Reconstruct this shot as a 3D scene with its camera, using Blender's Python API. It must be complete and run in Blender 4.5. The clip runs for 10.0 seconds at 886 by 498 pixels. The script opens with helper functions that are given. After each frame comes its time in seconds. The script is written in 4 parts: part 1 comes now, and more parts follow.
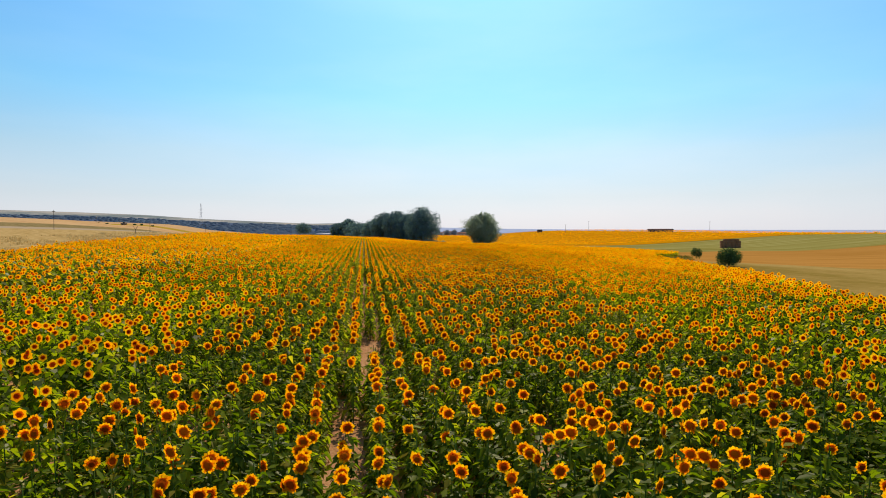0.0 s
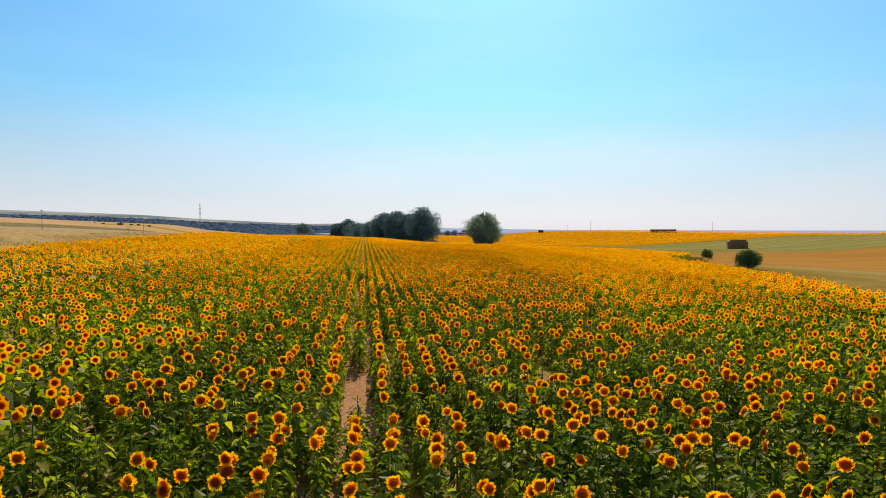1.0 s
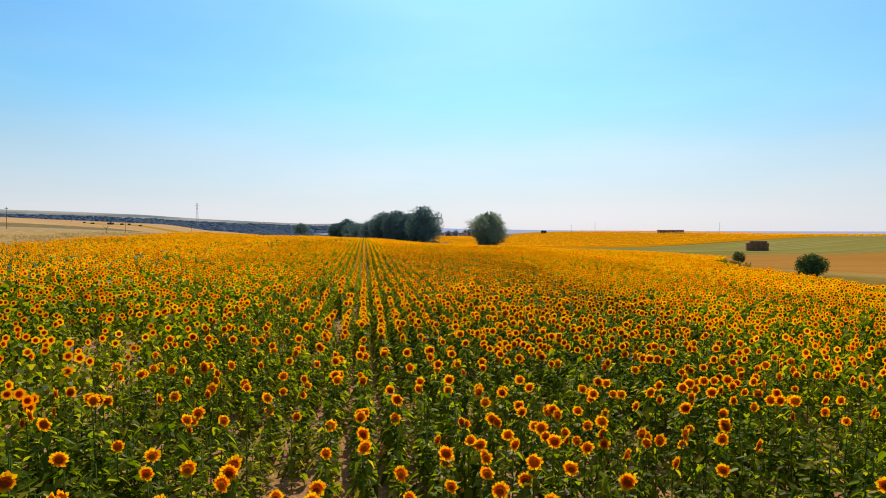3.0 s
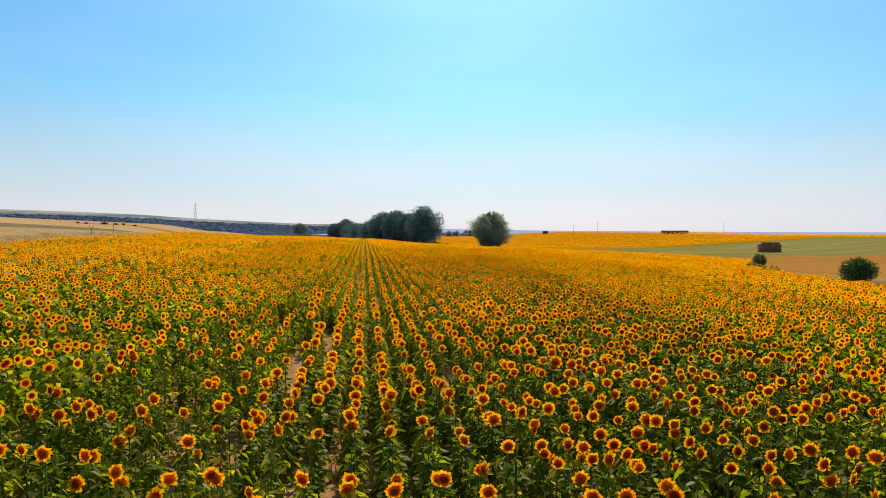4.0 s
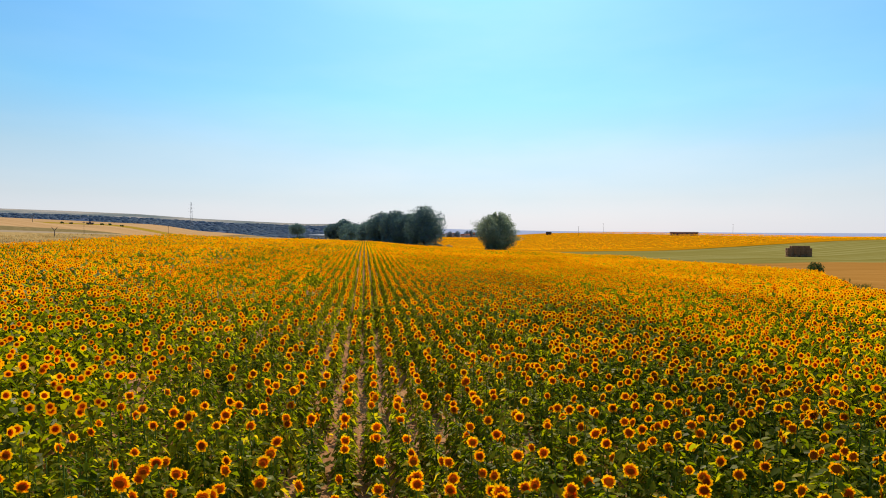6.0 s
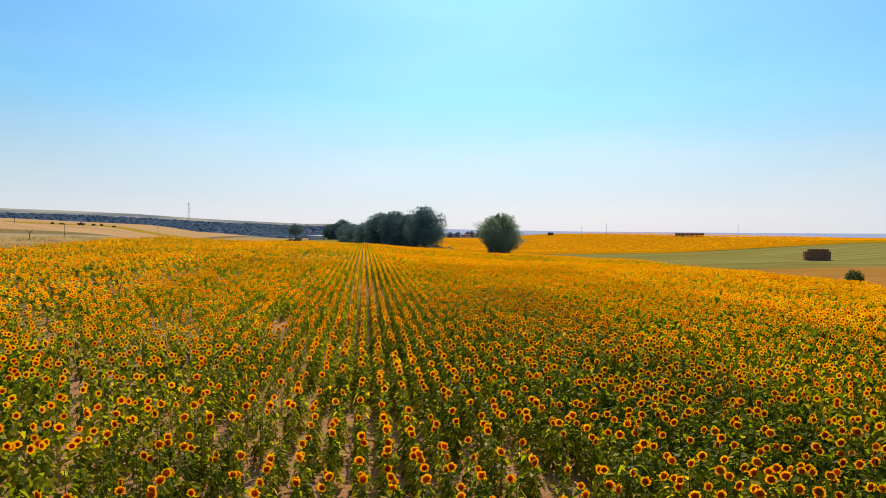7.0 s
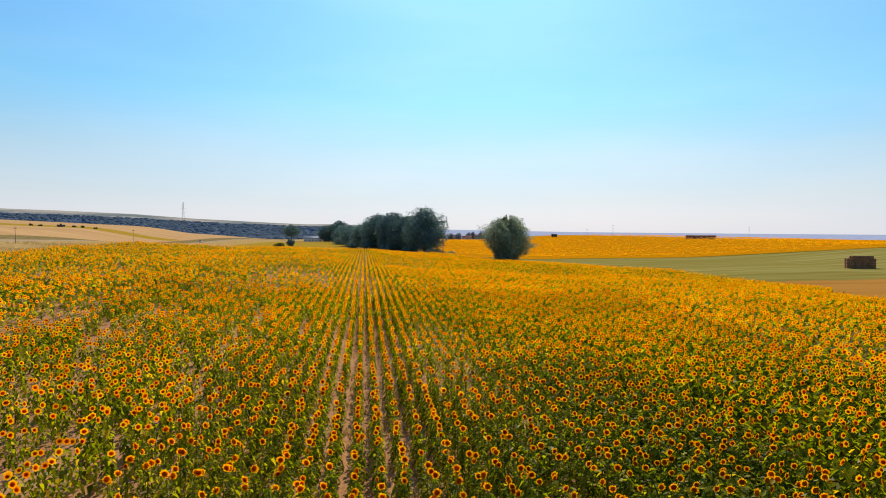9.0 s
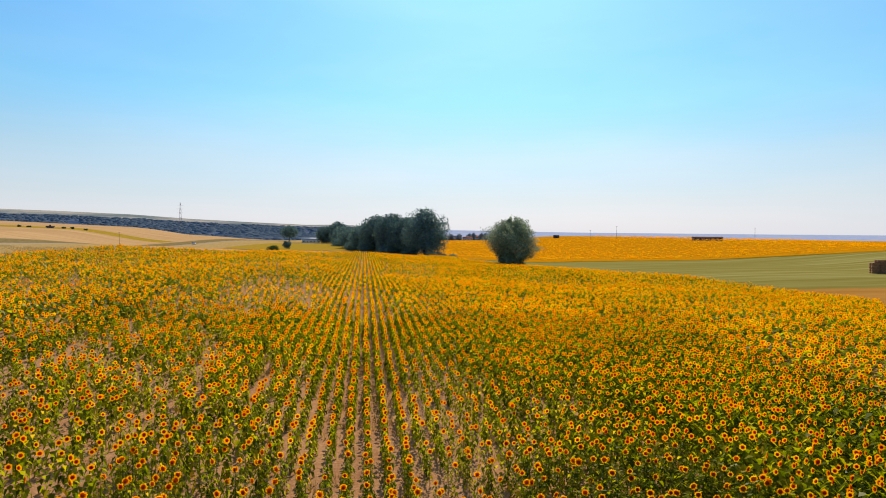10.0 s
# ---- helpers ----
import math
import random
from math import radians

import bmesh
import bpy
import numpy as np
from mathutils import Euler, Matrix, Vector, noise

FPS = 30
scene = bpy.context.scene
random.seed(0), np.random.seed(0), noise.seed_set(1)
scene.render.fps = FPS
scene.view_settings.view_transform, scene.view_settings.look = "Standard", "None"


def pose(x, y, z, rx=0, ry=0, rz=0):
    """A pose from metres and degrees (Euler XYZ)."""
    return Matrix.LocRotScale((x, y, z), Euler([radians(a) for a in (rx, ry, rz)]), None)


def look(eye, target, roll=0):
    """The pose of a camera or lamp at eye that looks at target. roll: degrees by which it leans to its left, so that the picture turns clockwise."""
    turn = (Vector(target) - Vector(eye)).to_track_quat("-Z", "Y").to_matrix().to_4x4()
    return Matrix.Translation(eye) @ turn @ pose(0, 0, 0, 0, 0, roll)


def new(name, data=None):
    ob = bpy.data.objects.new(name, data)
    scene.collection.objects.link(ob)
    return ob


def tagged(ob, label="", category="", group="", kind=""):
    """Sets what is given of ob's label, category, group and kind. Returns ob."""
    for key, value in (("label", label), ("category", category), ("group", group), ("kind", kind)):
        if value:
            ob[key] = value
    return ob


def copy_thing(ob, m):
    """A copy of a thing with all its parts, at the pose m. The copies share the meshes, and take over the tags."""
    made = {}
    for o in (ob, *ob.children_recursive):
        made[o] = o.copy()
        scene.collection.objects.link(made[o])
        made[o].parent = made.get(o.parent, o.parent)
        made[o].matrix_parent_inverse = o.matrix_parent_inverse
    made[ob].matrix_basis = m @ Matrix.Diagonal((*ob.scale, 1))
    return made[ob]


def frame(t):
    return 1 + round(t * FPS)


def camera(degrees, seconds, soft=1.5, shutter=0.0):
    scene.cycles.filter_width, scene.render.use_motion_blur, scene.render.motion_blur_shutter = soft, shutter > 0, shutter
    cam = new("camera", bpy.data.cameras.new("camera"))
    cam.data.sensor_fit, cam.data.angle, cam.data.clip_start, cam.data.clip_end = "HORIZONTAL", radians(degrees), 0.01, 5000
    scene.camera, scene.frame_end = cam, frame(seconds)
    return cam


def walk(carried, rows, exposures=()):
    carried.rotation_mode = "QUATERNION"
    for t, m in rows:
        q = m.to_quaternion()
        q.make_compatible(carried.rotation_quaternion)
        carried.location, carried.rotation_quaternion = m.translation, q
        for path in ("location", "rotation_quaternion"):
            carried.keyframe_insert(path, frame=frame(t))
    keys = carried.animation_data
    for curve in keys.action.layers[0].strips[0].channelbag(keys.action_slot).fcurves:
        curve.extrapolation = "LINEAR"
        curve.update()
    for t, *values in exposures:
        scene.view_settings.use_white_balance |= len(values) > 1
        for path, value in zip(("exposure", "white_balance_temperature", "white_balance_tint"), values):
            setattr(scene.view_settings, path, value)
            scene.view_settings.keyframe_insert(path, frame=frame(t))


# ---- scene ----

# ================================================================ camera
cam = camera(73.0, 10.0, soft=0.95, shutter=0.0)

# seconds, x, y, z, turn to the right of the rows, tilt, roll (metres, degrees)
FLIGHT = [
    (0.0, -0.000, 0.000, 6.100, 7.511, -1.970, -0.115),
    (0.5, 0.227, 3.096, 6.088, 7.504, -1.941, -0.089),
    (1.0, 0.501, 6.532, 6.084, 7.493, -1.936, -0.076),
    (1.5, 0.807, 10.397, 6.076, 7.487, -1.938, -0.069),
    (2.0, 1.094, 14.536, 6.033, 7.480, -1.929, -0.060),
    (2.5, 1.372, 19.001, 5.998, 7.476, -1.922, -0.026),
    (4.0, 2.621, 33.358, 6.013, 7.453, -1.872, 0.085),
    (4.5, 2.972, 38.514, 6.131, 7.453, -1.875, 0.105),
    (5.0, 3.363, 43.730, 6.266, 7.453, -1.881, 0.130),
    (5.5, 3.780, 48.997, 6.462, 7.455, -1.871, 0.165),
    (7.0, 5.317, 66.301, 7.707, 7.461, -1.884, 0.250),
    (7.5, 5.815, 72.307, 8.042, 7.468, -1.880, 0.262),
    (8.0, 6.368, 78.358, 8.379, 7.475, -1.869, 0.281),
    (8.5, 6.978, 84.461, 8.710, 7.484, -1.854, 0.299),
    (9.0, 7.552, 90.636, 9.121, 7.486, -1.857, 0.314),
    (9.5, 8.090, 96.733, 9.494, 7.484, -1.854, 0.323),
    (10.0, 8.560, 102.863, 9.932, 7.494, -1.826, 0.339),
]
walk(cam, [(t, pose(x, y, z, 90 + tilt, 0, -yaw) @ pose(0, 0, 0, 0, 0, roll))
           for t, x, y, z, yaw, tilt, roll in FLIGHT])

# ================================================================ light
SUN_AZIMUTH, SUN_ELEVATION = 12.0, 42.0      # degrees right of the rows, degrees up
world = bpy.data.worlds.new("world")
scene.world = world
world.use_nodes = True
wn = world.node_tree.nodes
sky = wn.new("ShaderNodeTexSky")
sky.sky_type = "NISHITA"
sky.sun_disc = False
sky.sun_elevation = radians(SUN_ELEVATION)
sky.sun_rotation = radians(SUN_AZIMUTH)
sky.air_density, sky.dust_density, sky.ozone_density = 1.0, 0.7, 1.0
wn["Background"].inputs["Strength"].default_value = 0.112
# summer haze: the sky whitens towards the horizon and deepens upwards
coord = wn.new("ShaderNodeTexCoord")
split = wn.new("ShaderNodeSeparateXYZ")
haze = wn.new("ShaderNodeValToRGB")
world.node_tree.links.new(coord.outputs["Generated"], split.inputs[0])
world.node_tree.links.new(split.outputs["Z"], haze.inputs[0])
HAZE = ((0.0, (0.62, 0.745, 1.22)), (0.05, (0.555, 0.695, 0.935)), (0.12, (0.62, 0.82, 0.94)), (0.2, (0.55, 0.97, 1.12)), (0.38, (0.56, 1.06, 1.36)), (0.8, (0.80, 0.95, 1.0)))
while len(haze.color_ramp.elements) < len(HAZE):
    haze.color_ramp.elements.new(0.5)
for e, (p, c) in zip(haze.color_ramp.elements, HAZE):
    e.position, e.color = p, (*c, 1)
# thin, hardly visible veils of cirrus
veil_at = wn.new("ShaderNodeMapping")
veil_at.inputs["Scale"].default_value = (1.6, 1.6, 7.0)
world.node_tree.links.new(coord.outputs["Generated"], veil_at.inputs["Vector"])
veil = wn.new("ShaderNodeTexNoise")
veil.inputs["Scale"].default_value, veil.inputs["Detail"].default_value = 2.2, 5.0
world.node_tree.links.new(veil_at.outputs[0], veil.inputs["Vector"])
veil_tone = wn.new("ShaderNodeValToRGB")
veil_tone.color_ramp.elements[0].position, veil_tone.color_ramp.elements[0].color = 0.42, (0.99, 1.0, 1.0, 1)
veil_tone.color_ramp.elements[1].position, veil_tone.color_ramp.elements[1].color = 0.78, (1.16, 1.04, 1.0, 1)
world.node_tree.links.new(veil.outputs["Fac"], veil_tone.inputs[0])
veiled = wn.new("ShaderNodeMix")
veiled.data_type, veiled.blend_type = "RGBA", "MULTIPLY"
veiled.inputs["Factor"].default_value = 1.0
tint = wn.new("ShaderNodeMix")
tint.data_type, tint.blend_type = "RGBA", "MULTIPLY"
tint.inputs["Factor"].default_value = 1.0
world.node_tree.links.new(sky.outputs[0], tint.inputs["A"])
world.node_tree.links.new(haze.outputs[0], tint.inputs["B"])
world.node_tree.links.new(tint.outputs["Result"], veiled.inputs["A"])
world.node_tree.links.new(veil_tone.outputs[0], veiled.inputs["B"])
# the haze itself, pale all round the horizon
haze_part = wn.new("ShaderNodeValToRGB")
HAZE_PART = ((0.0, 0.72), (0.06, 0.43), (0.14, 0.11), (0.22, 0.0))
while len(haze_part.color_ramp.elements) < len(HAZE_PART):
    haze_part.color_ramp.elements.new(0.5)
for e, (p, c) in zip(haze_part.color_ramp.elements, HAZE_PART):
    e.position, e.color = p, (c, c, c, 1)
world.node_tree.links.new(split.outputs["Z"], haze_part.inputs[0])
hazed = wn.new("ShaderNodeMix")
hazed.data_type = "RGBA"
hazed.inputs["B"].default_value = (7.35, 7.45, 7.85, 1)
world.node_tree.links.new(haze_part.outputs[0], hazed.inputs["Factor"])
world.node_tree.links.new(veiled.outputs["Result"], hazed.inputs["A"])
world.node_tree.links.new(hazed.outputs["Result"], wn["Background"].inputs["Color"])

sun_data = bpy.data.lights.new("sun", "SUN")
sun_data.energy, sun_data.angle, sun_data.color = 4.2, radians(0.6), (1.0, 0.885, 0.70)
sun = new("sun", sun_data)
sa, se = radians(SUN_AZIMUTH), radians(SUN_ELEVATION)
sun.matrix_world = look((300 * math.sin(sa) * math.cos(se), 300 * math.cos(sa) * math.cos(se), 300 * math.sin(se)), (0, 0, 0))
scene.view_settings.exposure = 0.0


# ================================================================ materials
def material(name, rough=0.8, spec=0.3):
    m = bpy.data.materials.new(name)
    m.use_nodes = True
    b = m.node_tree.nodes["Principled BSDF"]
    b.inputs["Roughness"].default_value = rough
    b.inputs["Specular IOR Level"].default_value = spec
    return m, m.node_tree.nodes, m.node_tree.links, b


def ramp(nodes, links, fac, stops):
    r = nodes.new("ShaderNodeValToRGB")
    e = r.color_ramp.elements
    while len(e) < len(stops):
        e.new(0.5)
    for s, (p, c) in zip(e, stops):
        s.position, s.color = p, (*c, 1)
    links.new(fac, r.inputs[0])
    return r.outputs[0]


def noise_tex(nodes, links, scale, detail=4.0, rough=0.55, vector=None):
    n = nodes.new("ShaderNodeTexNoise")
    n.inputs["Scale"].default_value, n.inputs["Detail"].default_value = scale, detail
    n.inputs["Roughness"].default_value = rough
    if vector is not None:
        links.new(vector, n.inputs["Vector"])
    return n.outputs["Fac"]


def position(nodes, links, stretch=(1, 1, 1)):
    g = nodes.new("ShaderNodeNewGeometry")
    v = nodes.new("ShaderNodeVectorMath")
    v.operation = "MULTIPLY"
    v.inputs[1].default_value = stretch
    links.new(g.outputs["Position"], v.inputs[0])
    return v.outputs[0]


def mix(nodes, links, fac, a, b, mode="MIX"):
    n = nodes.new("ShaderNodeMix")
    n.data_type, n.blend_type = "RGBA", mode
    for sock, val in ((n.inputs["Factor"], fac), (n.inputs["A"], a), (n.inputs["B"], b)):
        if isinstance(val, (int, float)):
            sock.default_value = val
        elif isinstance(val, tuple):
            sock.default_value = (*val, 1)
        else:
            links.new(val, sock)
    return n.outputs["Result"]


def bump(nodes, links, b, height, strength, distance):
    n = nodes.new("ShaderNodeBump")
    n.inputs["Strength"].default_value, n.inputs["Distance"].default_value = strength, distance
    links.new(height, n.inputs["Height"])
    links.new(n.outputs[0], b.inputs["Normal"])


def leafy(name, stops, through_part=0.35, rough=0.55, glow=(1.5, 1.5, 0.5), patch=0.09, gloss=0.0, dry=None):
    """Thin plant tissue: reflects and lets light pass; varies from leaf to leaf and over the land. dry: colour of the thirsty crop further on."""
    m, n, l, b = material(name, 0.9, 0.0)
    g = n.new("ShaderNodeNewGeometry")
    col = ramp(n, l, g.outputs["Random Per Island"], stops)
    big = noise_tex(n, l, patch, 3.0, vector=position(n, l))
    if dry:
        parts = n.new("ShaderNodeSeparateXYZ")
        l.new(g.outputs["Position"], parts.inputs[0])
        along = n.new("ShaderNodeMapRange")
        along.inputs["From Min"].default_value, along.inputs["From Max"].default_value = -10.0, 82.0
        along.inputs["To Min"].default_value, along.inputs["To Max"].default_value = 0.2, 1.0
        l.new(parts.outputs["Y"], along.inputs["Value"])
        patchy = n.new("ShaderNodeMath")
        patchy.operation = "MULTIPLY"
        l.new(along.outputs[0], patchy.inputs[0])
        l.new(ramp(n, l, big, [(0.3, (0.65, 0.65, 0.65)), (0.6, (1, 1, 1))]), patchy.inputs[1])
        col = mix(n, l, patchy.outputs[0], col, mix(n, l, 1.0, col, dry, "MULTIPLY"))
    col = mix(n, l, 0.35, col, ramp(n, l, big, [(0.3, (0.5, 0.5, 0.5)), (0.7, (1.3, 1.3, 1.2))]), "MULTIPLY")
    l.new(col, b.inputs["Base Color"])
    t = n.new("ShaderNodeBsdfTranslucent")
    l.new(mix(n, l, 1.0, col, glow, "MULTIPLY"), t.inputs["Color"])
    s = n.new("ShaderNodeMixShader")
    s.inputs[0].default_value = through_part
    l.new(b.outputs[0], s.inputs[1])
    l.new(t.outputs[0], s.inputs[2])
    out = s.outputs[0]
    if gloss:
        shine = n.new("ShaderNodeBsdfGlossy")
        shine.inputs["Roughness"].default_value = rough
        shine.inputs["Color"].default_value = (1.0, 0.97, 0.78, 1)
        s2 = n.new("ShaderNodeMixShader")
        s2.inputs[0].default_value = gloss
        l.new(out, s2.inputs[1])
        l.new(shine.outputs[0], s2.inputs[2])
        out = s2.outputs[0]
    l.new(out, n["Material Output"].inputs["Surface"])
    return m


M_LEAF = leafy("sunflower_leaf", [(0.0, (0.030, 0.068, 0.005)), (0.5, (0.080, 0.140, 0.010)), (0.90, (0.170, 0.245, 0.024)), (1.0, (0.32, 0.32, 0.07))], 0.58, 0.36, (2.1, 2.0, 0.3), 0.09, 0.007, (1.85, 1.2, 0.45))
M_STEM = leafy("sunflower_stem", [(0.0, (0.10, 0.17, 0.03)), (1.0, (0.20, 0.27, 0.06))], 0.3)
M_PETAL = leafy("sunflower_petal", [(0.0, (0.95, 0.31, 0.002)), (0.5, (0.97, 0.42, 0.003)), (1.0, (0.98, 0.56, 0.007))], 0.72, 0.8, (1.04, 1.0, 0.5))
M_DISC = leafy("sunflower_disc", [(0.0, (0.30, 0.038, 0.003)), (0.6, (0.50, 0.068, 0.004)), (1.0, (0.62, 0.125, 0.006))], 0.45, 0.9, (1, 1, 1))
M_FLORET = leafy("sunflower_floret_ring", [(0.0, (0.72, 0.11, 0.004)), (1.0, (0.86, 0.20, 0.006))], 0.6, 0.9, (1, 1, 1))
M_DRYGRASS = leafy("dry_grass", [(0.0, (0.34, 0.24, 0.09)), (0.5, (0.50, 0.36, 0.16)), (1.0, (0.68, 0.52, 0.28))], 0.5, 0.9, (1.1, 1.05, 0.9))
M_WEED = leafy("withered_weed", [(0.0, (0.20, 0.15, 0.03)), (0.5, (0.42, 0.27, 0.09)), (1.0, (0.60, 0.44, 0.20))], 0.4, 0.9, (1.2, 1.1, 0.9))
# distance haze is put into this leaf colour: blue mixed into the green
M_HAZED_TREE = leafy("hazed_tree_leaf", [(0.0, (0.10, 0.155, 0.215)), (0.6, (0.145, 0.225, 0.235)), (1.0, (0.21, 0.32, 0.21))], 0.4, 0.55, (1.3, 1.3, 1.1))
M_BUSH = leafy("bush_leaf", [(0.0, (0.045, 0.080, 0.035)), (0.6, (0.075, 0.125, 0.05)), (1.0, (0.13, 0.19, 0.07))], 0.3)
# far haze is painted into the canopy colour as a pale blue
M_HAZED_WOODLAND = leafy("hazed_woodland_leaf", [(0.0, (0.15, 0.21, 0.31)), (1.0, (0.26, 0.32, 0.39))], 0.5, 0.9, (1.2, 1.2, 1.2))
# village trees carry their haze as blue-grey in the base colour
M_HAZY = leafy("hazy_leaf", [(0.0, (0.24, 0.29, 0.36)), (1.0, (0.33, 0.38, 0.42))], 0.4, 0.9, (1.2, 1.2, 1.2))
M_HERB = leafy("rank_margin_herb", [(0.0, (0.07, 0.09, 0.02)), (0.6, (0.14, 0.14, 0.03)), (1.0, (0.34, 0.25, 0.08))], 0.4, 0.9, (1.3, 1.2, 0.6))
M_WILLOW = leafy("silver_leaf", [(0.0, (0.16, 0.20, 0.20)), (0.6, (0.24, 0.30, 0.23)), (1.0, (0.40, 0.46, 0.28))], 0.5, 0.55, (1.3, 1.3, 1.0))


def plain(name, stops, scale, rough=0.85, relief=0.0, stretch=(1, 1, 1), metallic=0.0):
    m, n, l, b = material(name, rough)
    b.inputs["Metallic"].default_value = metallic
    p = position(n, l, stretch)
    f = noise_tex(n, l, scale, 5.0, 0.6, p)
    big = noise_tex(n, l, scale * 0.11, 3.0, 0.5, p)
    col = mix(n, l, 0.4, ramp(n, l, f, stops), ramp(n, l, big, [(0.35, (0.7, 0.7, 0.7)), (0.65, (1.2, 1.2, 1.2))]), "MULTIPLY")
    l.new(col, b.inputs["Base Color"])
    if relief:
        bump(n, l, b, f, 0.6, relief)
    return m


M_BARK = plain("bark", [(0.3, (0.06, 0.045, 0.03)), (0.7, (0.16, 0.12, 0.085))], 3.0, 0.95, 0.05, (1, 1, 0.25))
M_STRAW = plain("bale_straw", [(0.3, (0.17, 0.075, 0.035)), (0.55, (0.29, 0.14, 0.068)), (0.75, (0.40, 0.22, 0.11))], 4.0, 0.95, 0.05, (1, 1, 3.0))
M_WOODPOLE = plain("weathered_pole", [(0.3, (0.07, 0.055, 0.045)), (0.7, (0.15, 0.12, 0.10))], 3.0, 0.9, 0.0, (1, 1, 0.2))
M_STEEL = plain("galvanised_steel", [(0.3, (0.30, 0.31, 0.33)), (0.7, (0.45, 0.46, 0.48))], 2.0, 0.5, 0.0, (1, 1, 1), 0.6)
M_WALLS = plain("plaster_wall", [(0.3, (0.62, 0.58, 0.52)), (0.7, (0.78, 0.75, 0.70))], 1.0, 0.9)
M_ROOF = plain("clay_roof", [(0.3, (0.28, 0.10, 0.06)), (0.7, (0.42, 0.17, 0.10))], 2.0, 0.9)
M_BROWN = plain("brown_boarding", [(0.3, (0.30, 0.16, 0.11)), (0.7, (0.44, 0.26, 0.19))], 1.0, 0.9)
M_GREYROOF = plain("grey_sheet_roof", [(0.3, (0.36, 0.37, 0.40)), (0.7, (0.50, 0.50, 0.52))], 1.0, 0.7)
M_SHED = plain("dark_shed", [(0.3, (0.06, 0.05, 0.045)), (0.7, (0.12, 0.10, 0.085))], 1.0, 0.9)


# ================================================================ the land
def smooth(t):
    t = np.clip(t, 0, 1)
    return t * t * (3 - 2 * t)


def left_edge(y):
    return np.interp(y, (-40, 83, 113, 165, 228, 275, 330, 430), (-30, -46.5, -53, -59, -66, -70.5, -71, -75))


def right_edge(y):
    return np.interp(y, (-40, 44, 77, 112, 150, 180, 205, 240, 280, 325, 430), (32, 38.6, 49, 56.5, 84, 84.5, 106, 105, 98, 64, 47))


def field_end(x):
    return np.interp(x, (-110, -66, -45, -20, 0, 20, 47), (296, 312, 313, 322, 338, 374, 414))


def far_field_edge(x):
    return np.interp(x, (40, 85, 127, 188, 227, 257, 289, 420), (450, 398, 416, 422, 406, 390, 376, 300))


RIDGE_AZ = (-60, -29, -24, -19, -14.5, -9.7, -5, -2, 4, 10, 20, 35, 60)
RIDGE_UP = (75, 73, 68, 60, 46, 36, 27, 29, 14, 6, -5, -9, -9)


def ground_z(x, y):
    x, y = np.asarray(x, float), np.asarray(y, float)
    yc = np.clip(y, -100, 250)
    z = 0.1 - 0.0268 * np.clip(x, -20, 140) + 0.0048 * yc - 8.7e-6 * yc * np.abs(yc)
    z = z - 4.2 * smooth((y - 230) / 330)
    # the field rolls off to the right, towards the willow
    roll_off = smooth((y - 150) / 130) * smooth((x - 5) / 45) * (1 - 0.6 * smooth((y - 330) / 90)) * (1 - smooth((x - 90) / 80))
    z = z - 2.2 * roll_off - 0.0002 * np.clip(x - 35, 0, 80) ** 2
    z = z - 1.25 * smooth((y - 170) / 120) * smooth((x + 80) / 40) * (1 - smooth((x - 80) / 60)) * (1 - smooth((y - 480) / 200))
    z = z - 7.0 * smooth((y - 480) / 500) * smooth((60 - x) / 200)
    # a shallow dip across the field, and the swell behind it
    across = smooth((x + 10) / 40) * (1 - smooth((x - 150) / 40))
    z = z - 1.17 * np.exp(-((y - 227.3) / 46.7) ** 2) * across + 1.74 * np.exp(-((y - 260) / 45) ** 2) * smooth((x - 20) / 40) * (1 - smooth((x - 150) / 40))
    # the ridge with the second sunflower field
    z = z + 7.5 * smooth((x - 178) / 135) * smooth((y - 120) / 120) - 3.0 * smooth((x - 300) / 250)
    z = z + 3.3 * smooth((y - 430) / 250) * smooth((x - 20) / 80)
    # the rise beyond the farm track
    z = z + 5.0 * smooth((-39 - 0.171 * y - x) / 60) * smooth((y + 60) / 120)
    beyond = smooth((y - 330) / 130)
    z = z + 43.0 * np.exp(-0.5 * (((x + 620) / 250) ** 2 + ((y - 560) / 300) ** 2)) * (1 - beyond)
    z = z + 24.8 * np.exp(-0.5 * (((x + 606) / 329) ** 2 + ((y - 748) / 233) ** 2)) * smooth((-40 - x) / 130) * beyond
    r, az = np.hypot(x, y), np.degrees(np.arctan2(x, y))
    top = np.interp(az, RIDGE_AZ, RIDGE_UP)
    far = -12 + (top + 12) * smooth((r - 1350) / 1250)
    w = smooth((r - 950) / 600)
    return z * (1 - w) + far * w


def mesh_from(name, verts, faces_flat, sizes, mats, mat_index=None):
    """A mesh from arrays: vertices, all corners in a row, corners of each face."""
    me = bpy.data.meshes.new(name)
    me.vertices.add(len(verts))
    me.vertices.foreach_set("co", np.asarray(verts, np.float32).ravel())
    me.loops.add(len(faces_flat))
    me.loops.foreach_set("vertex_index", np.asarray(faces_flat, np.int32))
    me.polygons.add(len(sizes))
    starts = np.concatenate(([0], np.cumsum(sizes)[:-1])).astype(np.int32)
    me.polygons.foreach_set("loop_start", starts)
    for m in mats:
        me.materials.append(m)
    if mat_index is not None:
        me.polygons.foreach_set("material_index", np.asarray(mat_index, np.int32))
    me.update(calc_edges=True)
    return me


